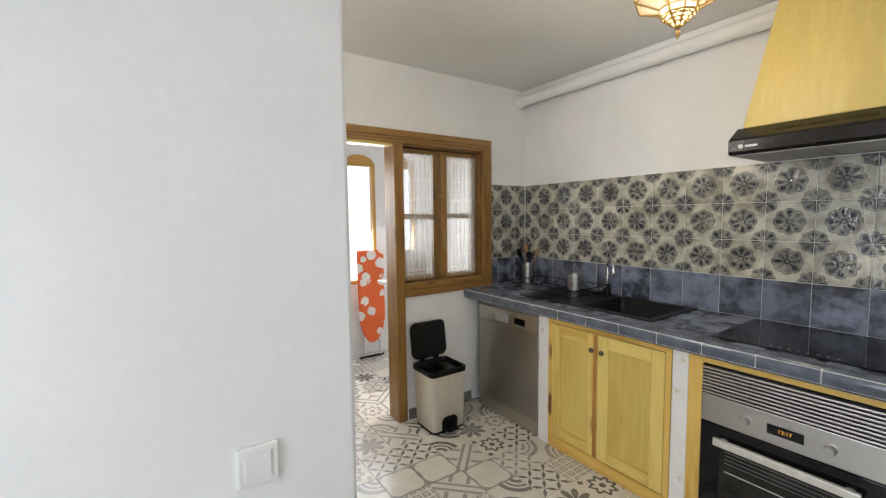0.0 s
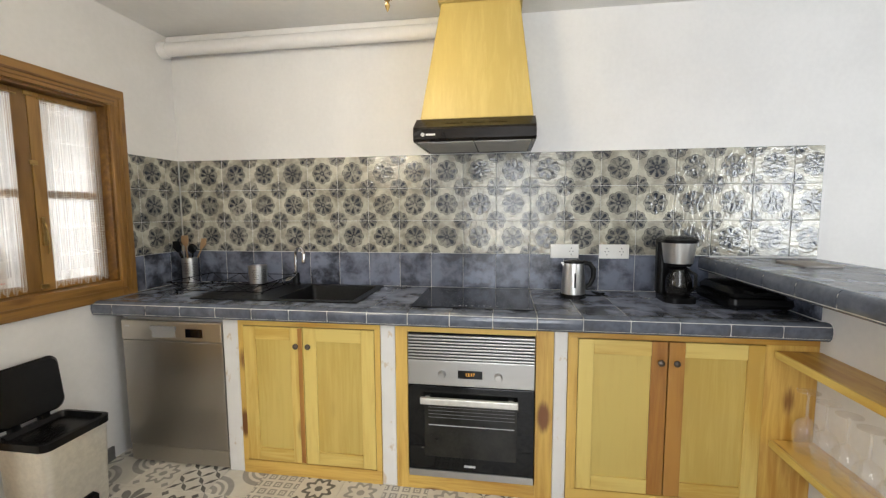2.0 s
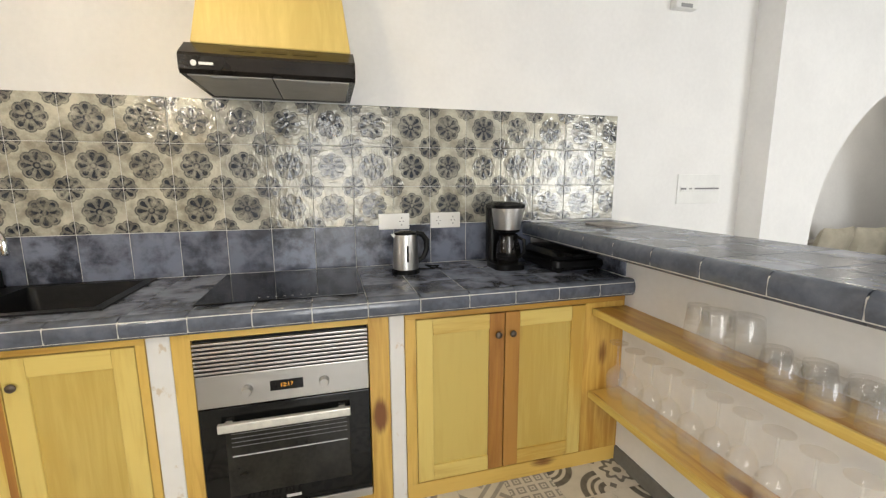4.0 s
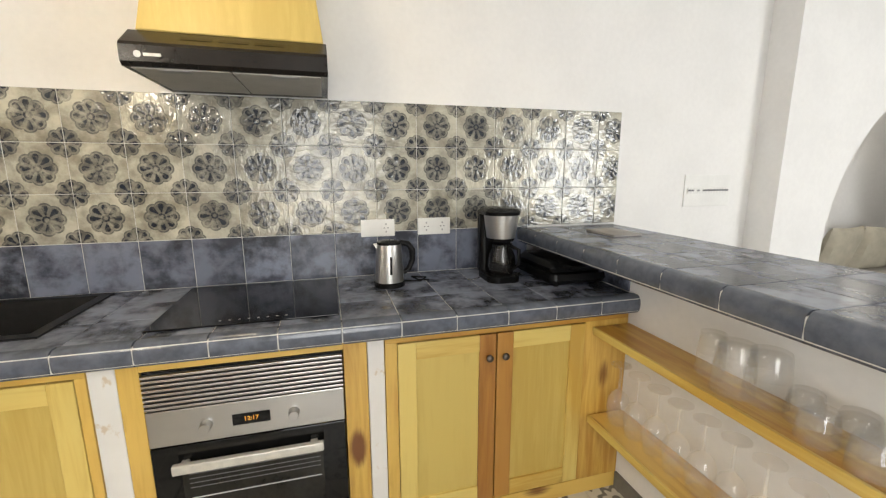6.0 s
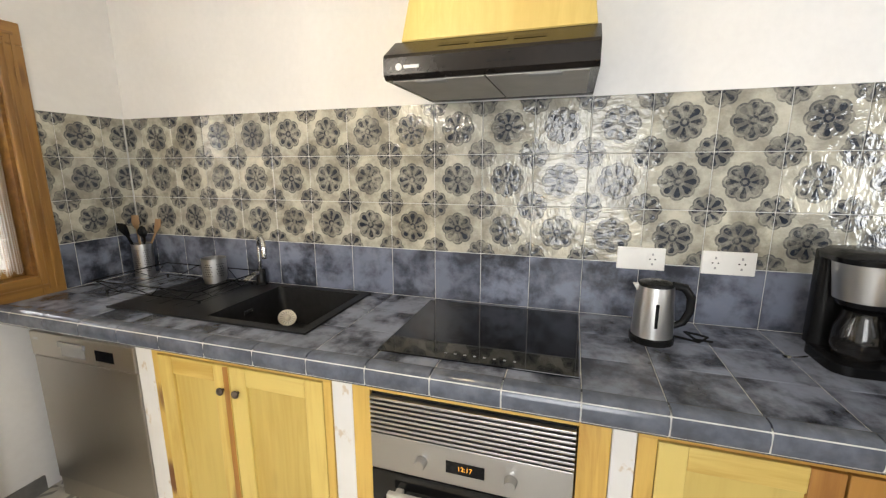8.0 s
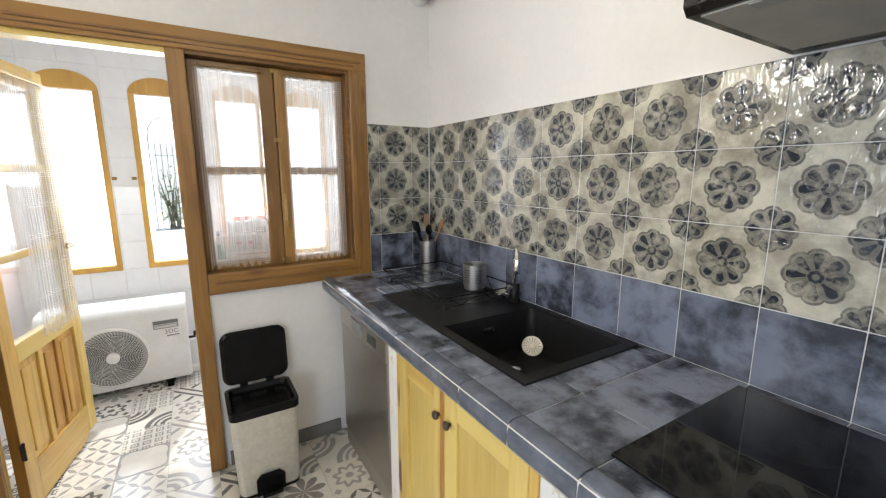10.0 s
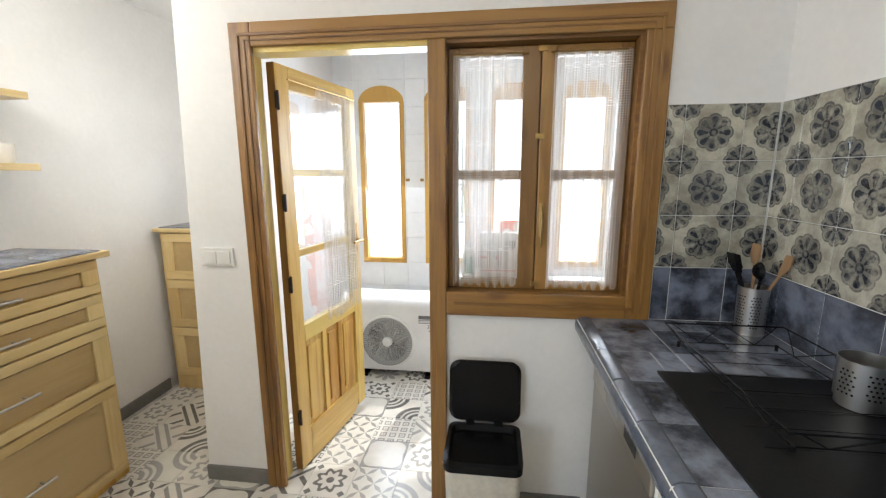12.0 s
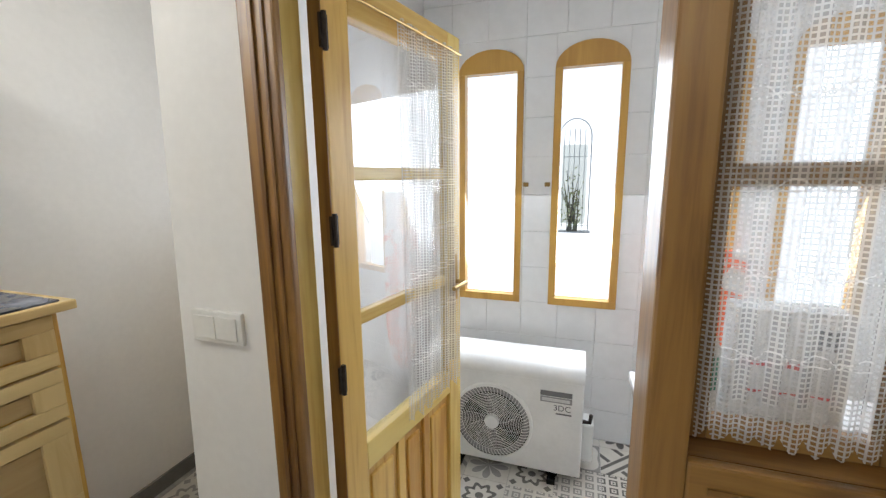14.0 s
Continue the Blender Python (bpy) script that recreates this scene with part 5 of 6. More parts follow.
pot = thing("utensil_pot", (2.577, 2.50, WT), "pierced steel pot full of kitchen utensils", "utensil holder")
pierced("pot", (2.577, 2.50, WT), 0.046, 0.048, 0.172, 0.011, 11, 0.03, STEEL, pot, 34)
for k, (dx, dy, tip, kind) in enumerate(((-0.07, 0.02, 0.27, "b"), (-0.035, 0.05, 0.26, "b"), (0.0, -0.03, 0.27, "s"), (0.05, -0.06, 0.28, "w"), (0.01, 0.03, 0.30, "p"))):
    a, b = Vector((2.577 - dx * 0.3, 2.50 - dy * 0.3, WT + 0.01)), Vector((2.577 + dx * 0.8, 2.50 + dy, WT + tip - 0.05))
    u = thing("cooking_utensil", a, {"b": "black nylon cooking spatula in the pot", "s": "black nylon ladle in the pot", "w": "worn wooden spoon in the pot", "p": "flat wooden spatula in the pot"}[kind], "utensil", "utensils in the pot")
    mat_u = UTENSILWOOD if kind in "wp" else BLACK
    part("handle", tube(L(), [a, a.lerp(b, 0.5), b], 0.005, 8), mat_u, u, smooth=True)
    if kind == "s":
        bm = lathe(L(), [(0.0, -0.016), (0.022, -0.012), (0.032, 0.0), (0.028, 0.0), (0.0, -0.010)], (0, 0, 0), 20, "x")
        bmesh.ops.translate(bm, verts=bm.verts, vec=b + Vector((-0.008, 0, 0.015)))
        part("bowl", bm, mat_u, u, smooth=True)
    else:
        d = (b - a).normalized()
        w = 0.026 if kind != "w" else 0.02
        c = b + d * 0.03
        bm = loft(L(), [[(b.x - 0.004, b.y - w * 0.4, b.z), (b.x + 0.004, b.y - w * 0.4, b.z), (b.x + 0.004, b.y + w * 0.4, b.z), (b.x - 0.004, b.y + w * 0.4, b.z)], [(c.x - 0.003, c.y - w, c.z), (c.x + 0.003, c.y - w, c.z), (c.x + 0.003, c.y + w, c.z), (c.x - 0.003, c.y + w, c.z)], [(c.x - 0.002 + d.x * 0.04, c.y - w * 0.9, c.z + 0.04), (c.x + 0.002 + d.x * 0.04, c.y - w * 0.9, c.z + 0.04), (c.x + 0.002 + d.x * 0.04, c.y + w * 0.9, c.z + 0.04), (c.x - 0.002 + d.x * 0.04, c.y + w * 0.9, c.z + 0.04)]])
        part("blade", bm, mat_u, u, smooth=True)

rack = thing("dish_rack", (2.40, 2.02, zt), "low black wire dish rack on the drainer", "dish rack")
X0, X1, Y0, Y1 = 2.235, 2.605, 1.76, 2.37
HI, LO, IN = zt + 0.062, zt + 0.010, 0.035
for z, e, r in ((HI, 0.0, 0.0026), (LO, IN, 0.0020)):
    part("rim_wire", tube(L(), [(X0 + e, Y0 + e, z), (X1 - e, Y0 + e, z), (X1 - e, Y1 - e, z), (X0 + e, Y1 - e, z)], r, 8, True), BLACK, rack, smooth=True)
for k in range(6):
    yy = Y0 + 0.10 + k * (Y1 - Y0 - 0.20) / 5
    part("base_wire", tube(L(), [(X0 + IN, yy, LO), (X1 - IN, yy, LO)], 0.0012, 6), BLACK, rack)
for xa, sx in ((X0, 1), (X1, -1)):
    zig = [(xa + (sx * IN if k % 2 else 0), Y0 + 0.02 + k * (Y1 - Y0 - 0.04) / 6, LO if k % 2 else HI) for k in range(7)]
    part("side_wire", tube(L(), zig, 0.0019, 6), BLACK, rack)
for ya, sy in ((Y0, 1), (Y1, -1)):
    zig = [(X0 + 0.02 + k * (X1 - X0 - 0.04) / 4, ya + (sy * IN if k % 2 else 0), LO if k % 2 else HI) for k in range(5)]
    part("end_wire", tube(L(), zig, 0.0019, 6), BLACK, rack)
for xa in (X0 + IN, X1 - IN):
    for ya in (Y0 + IN, Y1 - IN):
        part("foot", lathe(L(), [(0.0, WT + (0.007 if ya < 2.13 else 0.0)), (0.005, WT + (0.007 if ya < 2.13 else 0.0)), (0.005, LO + 0.002), (0.0, LO + 0.002)], (xa, ya, 0), 10), BLACK, rack)
cup = thing("cutlery_holder", (2.550, 1.995, zt), "pierced steel cutlery cup hung in the dish rack", "cutlery holder")
pierced("cup", (2.550, 1.995, zt + 0.024), 0.054, 0.056, 0.100, 0.0115, 6, 0.018, STEEL, cup, 34)
part("foot_ring", lathe(L(), [(0.042, zt + 0.004), (0.050, zt + 0.004), (0.050, zt + 0.025), (0.042, zt + 0.025)], (2.550, 1.995, 0), 28, closed=True), STEEL, cup)

# ---- fittings on the walls ----
for k, (ya, yb) in enumerate(((-0.004, 0.158), (-0.286, -0.121))):
    s = thing("wall_socket", (2.645, (ya + yb) / 2, 1.107), "white double wall socket over the worktop", "socket", "worktop sockets")
    part("cover", boxes((2.638, 2.652, ya, yb, 1.107, 1.190), bevel=0.003), WHITEPL, s)
    for yc in ((ya + 0.042,) if k == 0 else (ya + 0.042, yb - 0.042)):
        o = part("outlet", lathe(L(), [(0.0, -0.0006), (0.020, -0.0006), (0.021, 0.0)], (2.638, yc, 1.148), 24, "x"), WHITEPL, s)
        for dy in (-0.009, 0.009):
            part("pin_hole", lathe(L(), [(0.0, -0.0012), (0.0028, -0.0012), (0.0028, 0.0)], (2.638, yc + dy, 1.148), 10, "x"), BLACK, o)
        for dz in (-0.018, 0.018):
            part("earth_clip", boxes((2.6365, 2.638, yc - 0.003, yc + 0.003, 1.148 + dz - 0.004, 1.148 + dz + 0.004)), GREYPL, o)
sw = thing("light_switch", (0.435, 2.61, 1.085), "white double rocker light switch", "switch")
part("cover", boxes((0.358, 0.515, 2.600, 2.613, 1.085, 1.167), bevel=0.004), WHITEPL, sw)
for a in (0.372, 0.439):
    part("rocker", boxes((a, a + 0.062, 2.596, 2.600, 1.097, 1.155), bevel=0.002), WHITEPL, sw)
sw = thing("wall_switch", (0.24, 1.24, 0.80), "white single wall switch on the partition", "switch")
part("cover", boxes((0.183, 0.291, 1.226, 1.241, 0.748, 0.858), bevel=0.006), WHITEPL, sw)
part("rocker", boxes((0.203, 0.271, 1.222, 1.226, 0.768, 0.838), bevel=0.002), WHITEPL, sw)
fb = thing("fuse_box", (2.65, -1.91, 1.20), "flush white fuse box with a row of breakers", "fuse box")
part("cover", boxes((2.650, 2.659, -2.085, -1.742, 1.205, 1.393), bevel=0.003), WHITEPL, fb)
part("slot", boxes((2.6485, 2.650, -2.07, -1.757, 1.280, 1.322)), WHITEPL, fb)
for k in range(14):
    part("breaker", boxes((2.643, 2.6485, -2.066 + 0.0218 * k, -2.0455 + 0.0218 * k, 1.284, 1.318), bevel=0.001), WHITEPL, fb)
    if k not in (9, 11):
        part("toggle", boxes((2.6405, 2.643, -2.064 + 0.0218 * k, -2.046 + 0.0218 * k, 1.297, 1.307)), GREYPRINT if k < 9 or k > 11 else GREYPL, fb)
jb = thing("junction_box", (2.65, -1.66, 2.34), "small white sensor box high on the wall", "sensor")
part("case", boxes((2.610, 2.659, -1.74, -1.585, 2.345, 2.44), bevel=0.006), WHITEPL, jb)
part("eye", boxes((2.606, 2.612, -1.70, -1.62, 2.35, 2.37), bevel=0.002), GREYPL, jb)

# ---- pendant lantern ----
lan = thing("pendant_lantern", (1.665, 0.86, TOP), "pierced brass lantern with pale glass facets, lit", "ceiling lamp")
cx, cy = 1.665, 0.86
N = 8


def ring8(r, z, off=0.0):
    return [(cx + r * math.cos(2 * math.pi * (k + off) / N), cy + r * math.sin(2 * math.pi * (k + off) / N), z) for k in range(N)]


levels = [(0.016, 2.165), (0.060, 2.205), (0.066, 2.228), (0.150, 2.262), (0.145, 2.35), (0.06, 2.41)]
for (r0, z0), (r1, z1) in zip(levels, levels[1:]):
    A, B = ring8(r0, z0), ring8(r1, z1)
    for k in range(N):
        bm = bmesh.new()
        q = [Vector(p) for p in (A[k], A[(k + 1) % N], B[(k + 1) % N], B[k])]
        c = sum(q, Vector()) / 4
        bm.faces.new([bm.verts.new(c + (p - c) * 0.93) for p in q])
        part("glass_facet", bm, LAMPGLASS if z0 < 2.24 else MILKGLASS, lan)
        tube_bm = tube(tube(L(), [A[k], B[k]], 0.0045, 6), [B[k], B[(k + 1) % N]], 0.004, 6)
        part("brass_rib", tube_bm, BRASS, lan)
        if z1 < 2.21:
            for j in range(3):
                f0 = 0.2 + 0.27 * j
                p0, p1 = q[0].lerp(q[3], f0), q[1].lerp(q[2], f0)
                part("filigree", tube(L(), [p0, p0.lerp(p1, 0.5) + Vector((0, 0, 0.008)), p1], 0.0045, 5), BRASS, lan)
part("finial", lathe(L(), [(0.0, 2.115), (0.006, 2.125), (0.010, 2.14), (0.005, 2.15), (0.014, 2.163), (0.0, 2.168)], (cx, cy, 0), 16), BRASS, lan, smooth=True)
part("cap", lathe(L(), [(0.062, 2.408), (0.05, 2.43), (0.012, 2.455), (0.0, 2.455)], (cx, cy, 0), 20), BRASS, lan, smooth=True)
part("stem", tube(L(), [(cx, cy, 2.45), (cx, cy, 2.50)], 0.006, 8), BRASS, lan)
part("ceiling_rose", lathe(L(), [(0.0, 2.495), (0.03, 2.497), (0.05, 2.52), (0.0, 2.52)], (cx, cy, 0), 24), BRASS, lan, smooth=True)

# ---- bin ----
bin_ = thing("pedal_bin", (1.62, 2.42, 0), "brushed steel pedal bin, black lid standing open", "bin")
bx, by, bw, bd = 1.625, 2.425, 0.285, 0.26
part("body", loft(L(), [rounded(bx, by, bw - 0.03, bd - 0.03, 0.03, 0.012), rounded(bx, by, bw - 0.02, bd - 0.02, 0.03, 0.03), rounded(bx, by, bw, bd, 0.03, 0.405)]), PALESTEEL, bin_, smooth=True)
part("base", loft(L(), [rounded(bx, by, bw - 0.025, bd - 0.025, 0.03, 0.0), rounded(bx, by, bw - 0.025, bd - 0.025, 0.03, 0.014)]), BLACK, bin_)
bm = loft(L(), [rounded(bx, by, bw + 0.012, bd + 0.012, 0.035, 0.402), rounded(bx, by, bw + 0.014, bd + 0.014, 0.035, 0.435), rounded(bx, by, bw - 0.02, bd - 0.02, 0.03, 0.438), rounded(bx, by, bw - 0.04, bd - 0.04, 0.03, 0.415)])
part("rim", bm, BLACK, bin_, smooth=True)
bm = loft(L(), [rounded(0, 0, bw + 0.01, 0.255, 0.045, 0.0), rounded(0, 0, bw + 0.014, 0.26, 0.045, 0.012), rounded(0, 0, bw - 0.01, 0.24, 0.045, 0.026)])
bmesh.ops.transform(bm, verts=bm.verts, matrix=pose(bx, by + 0.145, 0.585, 83, 0, 0))
part("lid", bm, BLACK, bin_, smooth=True)
for dx in (-0.06, 0.06):
    part("hinge", boxes((bx + dx - 0.018, bx + dx + 0.018, by + 0.118, by + 0.15, 0.425, 0.462), bevel=0.004), BLACK, bin_)
part("pedal_housing", loft(L(), [[(bx - 0.062, by - bd / 2 + 0.006, 0.0), (bx + 0.062, by - bd / 2 + 0.006, 0.0), (bx + 0.062, by - bd / 2 + 0.03, 0.0), (bx - 0.062, by - bd / 2 + 0.03, 0.0)], [(bx - 0.062, by - bd / 2 - 0.001, 0.085), (bx + 0.062, by - bd / 2 - 0.001, 0.085), (bx + 0.062, by - bd / 2 + 0.03, 0.085), (bx - 0.062, by - bd / 2 + 0.03, 0.085)], [(bx - 0.04, by - bd / 2 - 0.0005, 0.108), (bx + 0.04, by - bd / 2 - 0.0005, 0.108), (bx + 0.04, by - bd / 2 + 0.03, 0.108), (bx - 0.04, by - bd / 2 + 0.03, 0.108)]]), BLACK, bin_)
part("pedal", boxes((bx - 0.045, bx + 0.045, by - bd / 2 - 0.045, by - bd / 2 + 0.01, 0.02, 0.034), bevel=0.005), BLACK, bin_)


# ---- chests of drawers, shelves, mugs ----
def pull(a, b, parent, out):
    """A bar handle from a to b, standing off along out."""
    a, b, out = Vector(a), Vector(b), Vector(out)
    bm = tube(L(), [a + out, b + out], 0.0055, 10)
    for f in (0.12, 0.88):
        p = a.lerp(b, f)
        tube(bm, [p, p + out], 0.0045, 8)
    part("handle", bm, STEEL, parent, "thin steel bar handle", True)


ch = thing("chest_of_drawers", (-0.37, 2.05, 0), "pale pine chest of drawers with a tiled top", "drawers")
cx0, cx1, cy0, cy1 = -0.588, -0.165, 1.50, 2.60
part("carcass", boxes((cx0, cx1, cy0, cy1, 0.0, 1.115), bevel=0.003), FRAME, ch, "orange pine carcass")
part("top_frame", boxes((cx0, cx1 + 0.045, cy0 - 0.02, cy1 + 0.03, 1.115, 1.143), bevel=0.005), PALE_Y, ch)
for j in range(5):
    for i in range(2):
        lay("top_tile", ch, pose(cx0 + 0.117 + 0.222 * i, cy0 + 0.100 + 0.222 * j, 1.143), (-0.110, 0.110, -0.110, 0.110), SLATE_TOP, 0.006)
for z0, z1 in ((0.957, 1.108), (0.797, 0.948), (0.500, 0.788), (0.045, 0.490)):
    d = part("drawer", boxes((cx1, cx1 + 0.010, cy0 + 0.05, cy1 - 0.03, z0 + 0.05, z1 - 0.05)), PALE_PANEL, ch)
    ya, yb = cy0 + 0.012, cy1 - 0.022
    part("drawer_rail", boxes((cx1, cx1 + 0.022, ya, yb, z0, z0 + 0.042), bevel=0.003), PALE_Y, d)
    part("drawer_rail", boxes((cx1, cx1 + 0.022, ya, yb, z1 - 0.042, z1), bevel=0.003), PALE_Y, d)
    for a, b in ((ya, ya + 0.09), (yb - 0.075, yb)):
        part("drawer_stile", boxes((cx1, cx1 + 0.0215, a, b, z0 + 0.042, z1 - 0.042), bevel=0.003), PALE, d)
    pull((cx1 + 0.01, 1.93, (z0 + z1) / 2 - 0.01), (cx1 + 0.01, 2.25, (z0 + z1) / 2 - 0.01), d, (0.03, 0, 0))

fc = thing("chest_of_drawers", (-0.15, 3.6, 0), "tall pale pine chest of three drawers in the nook", "drawers")
fx0, fx1, fy = -0.545, 0.26, 3.40
part("carcass", boxes((fx0, fx1, fy, 3.84, 0.0, 1.115), bevel=0.003), PALE, fc)
part("top_board", boxes((fx0 - 0.025, fx1, fy - 0.03, 3.84, 1.115, 1.138), bevel=0.004), PALE_X, fc)
part("top_tiles", boxes((fx0, fx1, fy, 3.84, 1.138, 1.144)), SLATE_TOP, fc)
for z0, z1 in ((0.800, 1.105), (0.465, 0.790), (0.110, 0.455)):
    d = part("drawer", boxes((fx0 + 0.08, fx1 - 0.08, fy - 0.010, fy, z0 + 0.05, z1 - 0.05)), PALE_PANEL, fc)
    part("drawer_rail", boxes((fx0 + 0.03, fx1 - 0.03, fy - 0.02, fy, z0, z0 + 0.055), bevel=0.003), PALE_X, d)
    part("drawer_rail", boxes((fx0 + 0.03, fx1 - 0.03, fy - 0.02, fy, z1 - 0.055, z1), bevel=0.003), PALE_X, d)
    for a, b in ((fx0 + 0.03, fx0 + 0.10), (fx1 - 0.10, fx1 - 0.03)):
        part("drawer_stile", boxes((a, b, fy - 0.0195, fy, z0 + 0.055, z1 - 0.055), bevel=0.003), PALE, d)
    pull((-0.23, fy - 0.01, (z0 + z1) / 2), (-0.05, fy - 0.01, (z0 + z1) / 2), d, (0, -0.03, 0))

for z in (1.820, 1.508):
    s = thing("wall_shelf", (-0.51, 2.1, z), "pale pine shelf on the nook's wall", "shelf", "nook shelves")
    part("board", boxes((-0.602, -0.4365, 1.45, 2.645, z, z + 0.030), bevel=0.002), PALE_Y, s)
    part("front_edge", boxes((-0.436, -0.425, 1.45, 2.645, z - 0.001, z + 0.0305), bevel=0.003), PALE_Y, s)


def mug(at, turn):
    m = thing("mug", at, "cream ceramic mug on a pine shelf", "mug", "mugs on the shelf")
    part("cup", lathe(L(), [(0.0, at[2]), (0.034, at[2]), (0.043, at[2] + 0.02), (0.045, at[2] + 0.085), (0.042, at[2] + 0.085), (0.040, at[2] + 0.02), (0.0, at[2] + 0.008)], (at[0], at[1], 0), 28), CERAMIC, m, smooth=True)
    part("handle", tube(L(), [(at[0], at[1] - 0.042, at[2] + 0.07), (at[0], at[1] - 0.07, at[2] + 0.062), (at[0], at[1] - 0.07, at[2] + 0.035), (at[0], at[1] - 0.042, at[2] + 0.024)], 0.006, 10), CERAMIC, m, smooth=True)


mug((-0.505, 2.56, 1.538), 0)
mug((-0.505, 2.42, 1.538), 0)
mug((-0.505, 2.235, 1.538), 0)

# ---- the terrace ----
ac = thing("air_conditioner", (0.93, 3.9, 0), "white outdoor air-conditioning unit on the terrace floor", "air conditioner")
ax0, ax1, ay0, ay1, az0, az1 = 0.535, 1.318, 3.745, 3.965, 0.042, 0.602
part("case", boxes((ax0, ax1, ay0, ay1, az0, az1 - 0.07), bevel=0.010), WHITEMETAL, ac)
part("top_cover", prism(L(), [(ay0 - 0.003, az1 - 0.075), (ay0 - 0.003, az1 - 0.055), (ay0 + 0.012, az1 - 0.022), (ay0 + 0.045, az1 - 0.002), (ay0 + 0.08, az1), (ay1 + 0.003, az1), (ay1 + 0.003, az1 - 0.075)], "x", ax0 - 0.003, ax1 + 0.003), WHITEMETAL, ac, smooth=True)
fcx, fcz = 0.888, 0.270
# flat black disc on the closed case; the fan opening's shade is its colour
part("fan_dark_disc", lathe(L(), [(0.0, 0.0), (0.190, 0.0), (0.196, -0.004), (0.196, -0.006), (0.186, -0.006), (0.184, -0.002), (0.0, -0.002)], (fcx, ay0 - 0.001, fcz), 48, "y"), BROWNBLACK, ac, smooth=True)
for k in range(14):
    r = 0.044 + 0.0082 * k
    part("grille_ring", lathe(L(), [(r, -0.012), (r + 0.0024, -0.012), (r + 0.0024, -0.009), (r, -0.009)], (fcx, ay0, fcz), 44, "y", True), WHITEPL, ac)
bm = bmesh.new()
for k in range(64):
    a = 2 * math.pi * k / 64
    tube(bm, [(fcx + rr * math.cos(a + w), ay0 - dy, fcz + rr * math.sin(a + w)) for rr, w, dy in ((0.152, 0.0, 0.014), (0.172, 0.03, 0.012), (0.190, 0.08, 0.006))], 0.0019, 4)
part("fin_ring", bm, WHITEPL, ac)
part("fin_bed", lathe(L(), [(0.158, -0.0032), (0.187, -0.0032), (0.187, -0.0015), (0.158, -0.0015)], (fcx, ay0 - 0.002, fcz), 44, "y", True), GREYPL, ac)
for k in range(10):
    a = 2 * math.pi * k / 10
    pts = [(fcx + rr * math.cos(a + 0.5 * (rr - 0.04) / 0.12), ay0 - 0.0155, fcz + rr * math.sin(a + 0.5 * (rr - 0.04) / 0.12)) for rr in (0.036, 0.08, 0.12, 0.155)]
    part("grille_spoke", tube(L(), pts, 0.0010, 5), WHITEPL, ac)
part("hub", lathe(L(), [(0.0, -0.024), (0.034, -0.022), (0.038, -0.012), (0.038, -0.002)], (fcx, ay0, fcz), 28, "y"), WHITEPL, ac, smooth=True)
part("grille_rim", lathe(L(), [(0.188, -0.014), (0.200, -0.010), (0.204, 0.0), (0.188, 0.0)], (fcx, ay0, fcz), 48, "y", True), WHITEPL, ac, smooth=True)
part("badge", boxes((1.122, 1.268, ay0 - 0.002, ay0, 0.450, 0.476), bevel=0.0008), GREYPRINT, ac, "grey maker's plate")
part("badge", boxes((1.122, 1.268, ay0 - 0.002, ay0, 0.418, 0.447), bevel=0.0008), GREYPL, ac)
part("badge_bar", boxes((1.130, 1.258, ay0 - 0.003, ay0 - 0.002, 0.425, 0.440)), PRINT, ac)
words("lettering", "3DC", 0.042, frame_of((1.224, ay0 - 0.001, 0.392), (1, 0, 0), (0, 0, 1)), GREYPRINT, ac)
part("small_print", boxes((1.195, 1.268, ay0 - 0.001, ay0, 0.360, 0.367)), GREYPRINT, ac)
part("valve_cover", boxes((ax1, ax1 + 0.055, 3.83, 3.94, 0.08, 0.28), bevel=0.01), WHITEPL, ac)
part("valve", tube(L(), [(ax1, 3.82, 0.30), (ax1 + 0.035, 3.82, 0.30), (ax1 + 0.04, 3.82, 0.34)], 0.010, 8), IRON, ac)
for x in (0.715, 1.185):
    part("foot", boxes((x - 0.02, x + 0.02, ay0 - 0.03, ay1 + 0.01, 0.0, 0.022), (x - 0.028, x + 0.028, ay0 + 0.01, ay1 - 0.02, 0.022, 0.058), bevel=0.003), BLACK, ac)

ib = thing("ironing_board", (1.83, 4.03, 0), "folded ironing board with an orange flowered cover", "ironing board")
prof = [(1.69, 1.14), (1.985, 1.14), (1.985, 0.42), (1.965, 0.30), (1.92, 0.20), (1.86, 0.155), (1.80, 0.17), (1.74, 0.26), (1.70, 0.42)]
bm = prism(L(), prof, "y", 4.01, 4.045)
bmesh.ops.bevel(bm, geom=list(bm.edges), offset=0.008, segments=2, affect="EDGES")
part("padded_top", bm, CLOTH, ib, "orange cover with pale flowers")
part("leg", tube(L(), [(1.73, 4.06, 1.05), (1.76, 4.07, 0.35), (1.735, 4.03, 0.012)], 0.009, 8), STEEL, ib, smooth=True)
part("leg", tube(L(), [(1.94, 4.06, 1.05), (1.91, 4.07, 0.35), (1.935, 4.03, 0.012)], 0.009, 8), STEEL, ib, smooth=True)
part("cross_bar", tube(L(), [(1.70, 4.03, 0.012), (1.97, 4.03, 0.012)], 0.011, 8), BLACK, ib)
carton = thing("carton", (1.665, 2.83, 1.0), "white printed carton standing on the window ledge", "box")
part("case", boxes((1.572, 1.762, 2.795, 2.87, 1.0, 1.222), bevel=0.003), CARD, carton)
part("red_print", boxes((1.585, 1.64, 2.7943, 2.795, 1.108, 1.118), (1.66, 1.69, 2.7943, 2.795, 1.106, 1.120)), REDPRINT, carton)
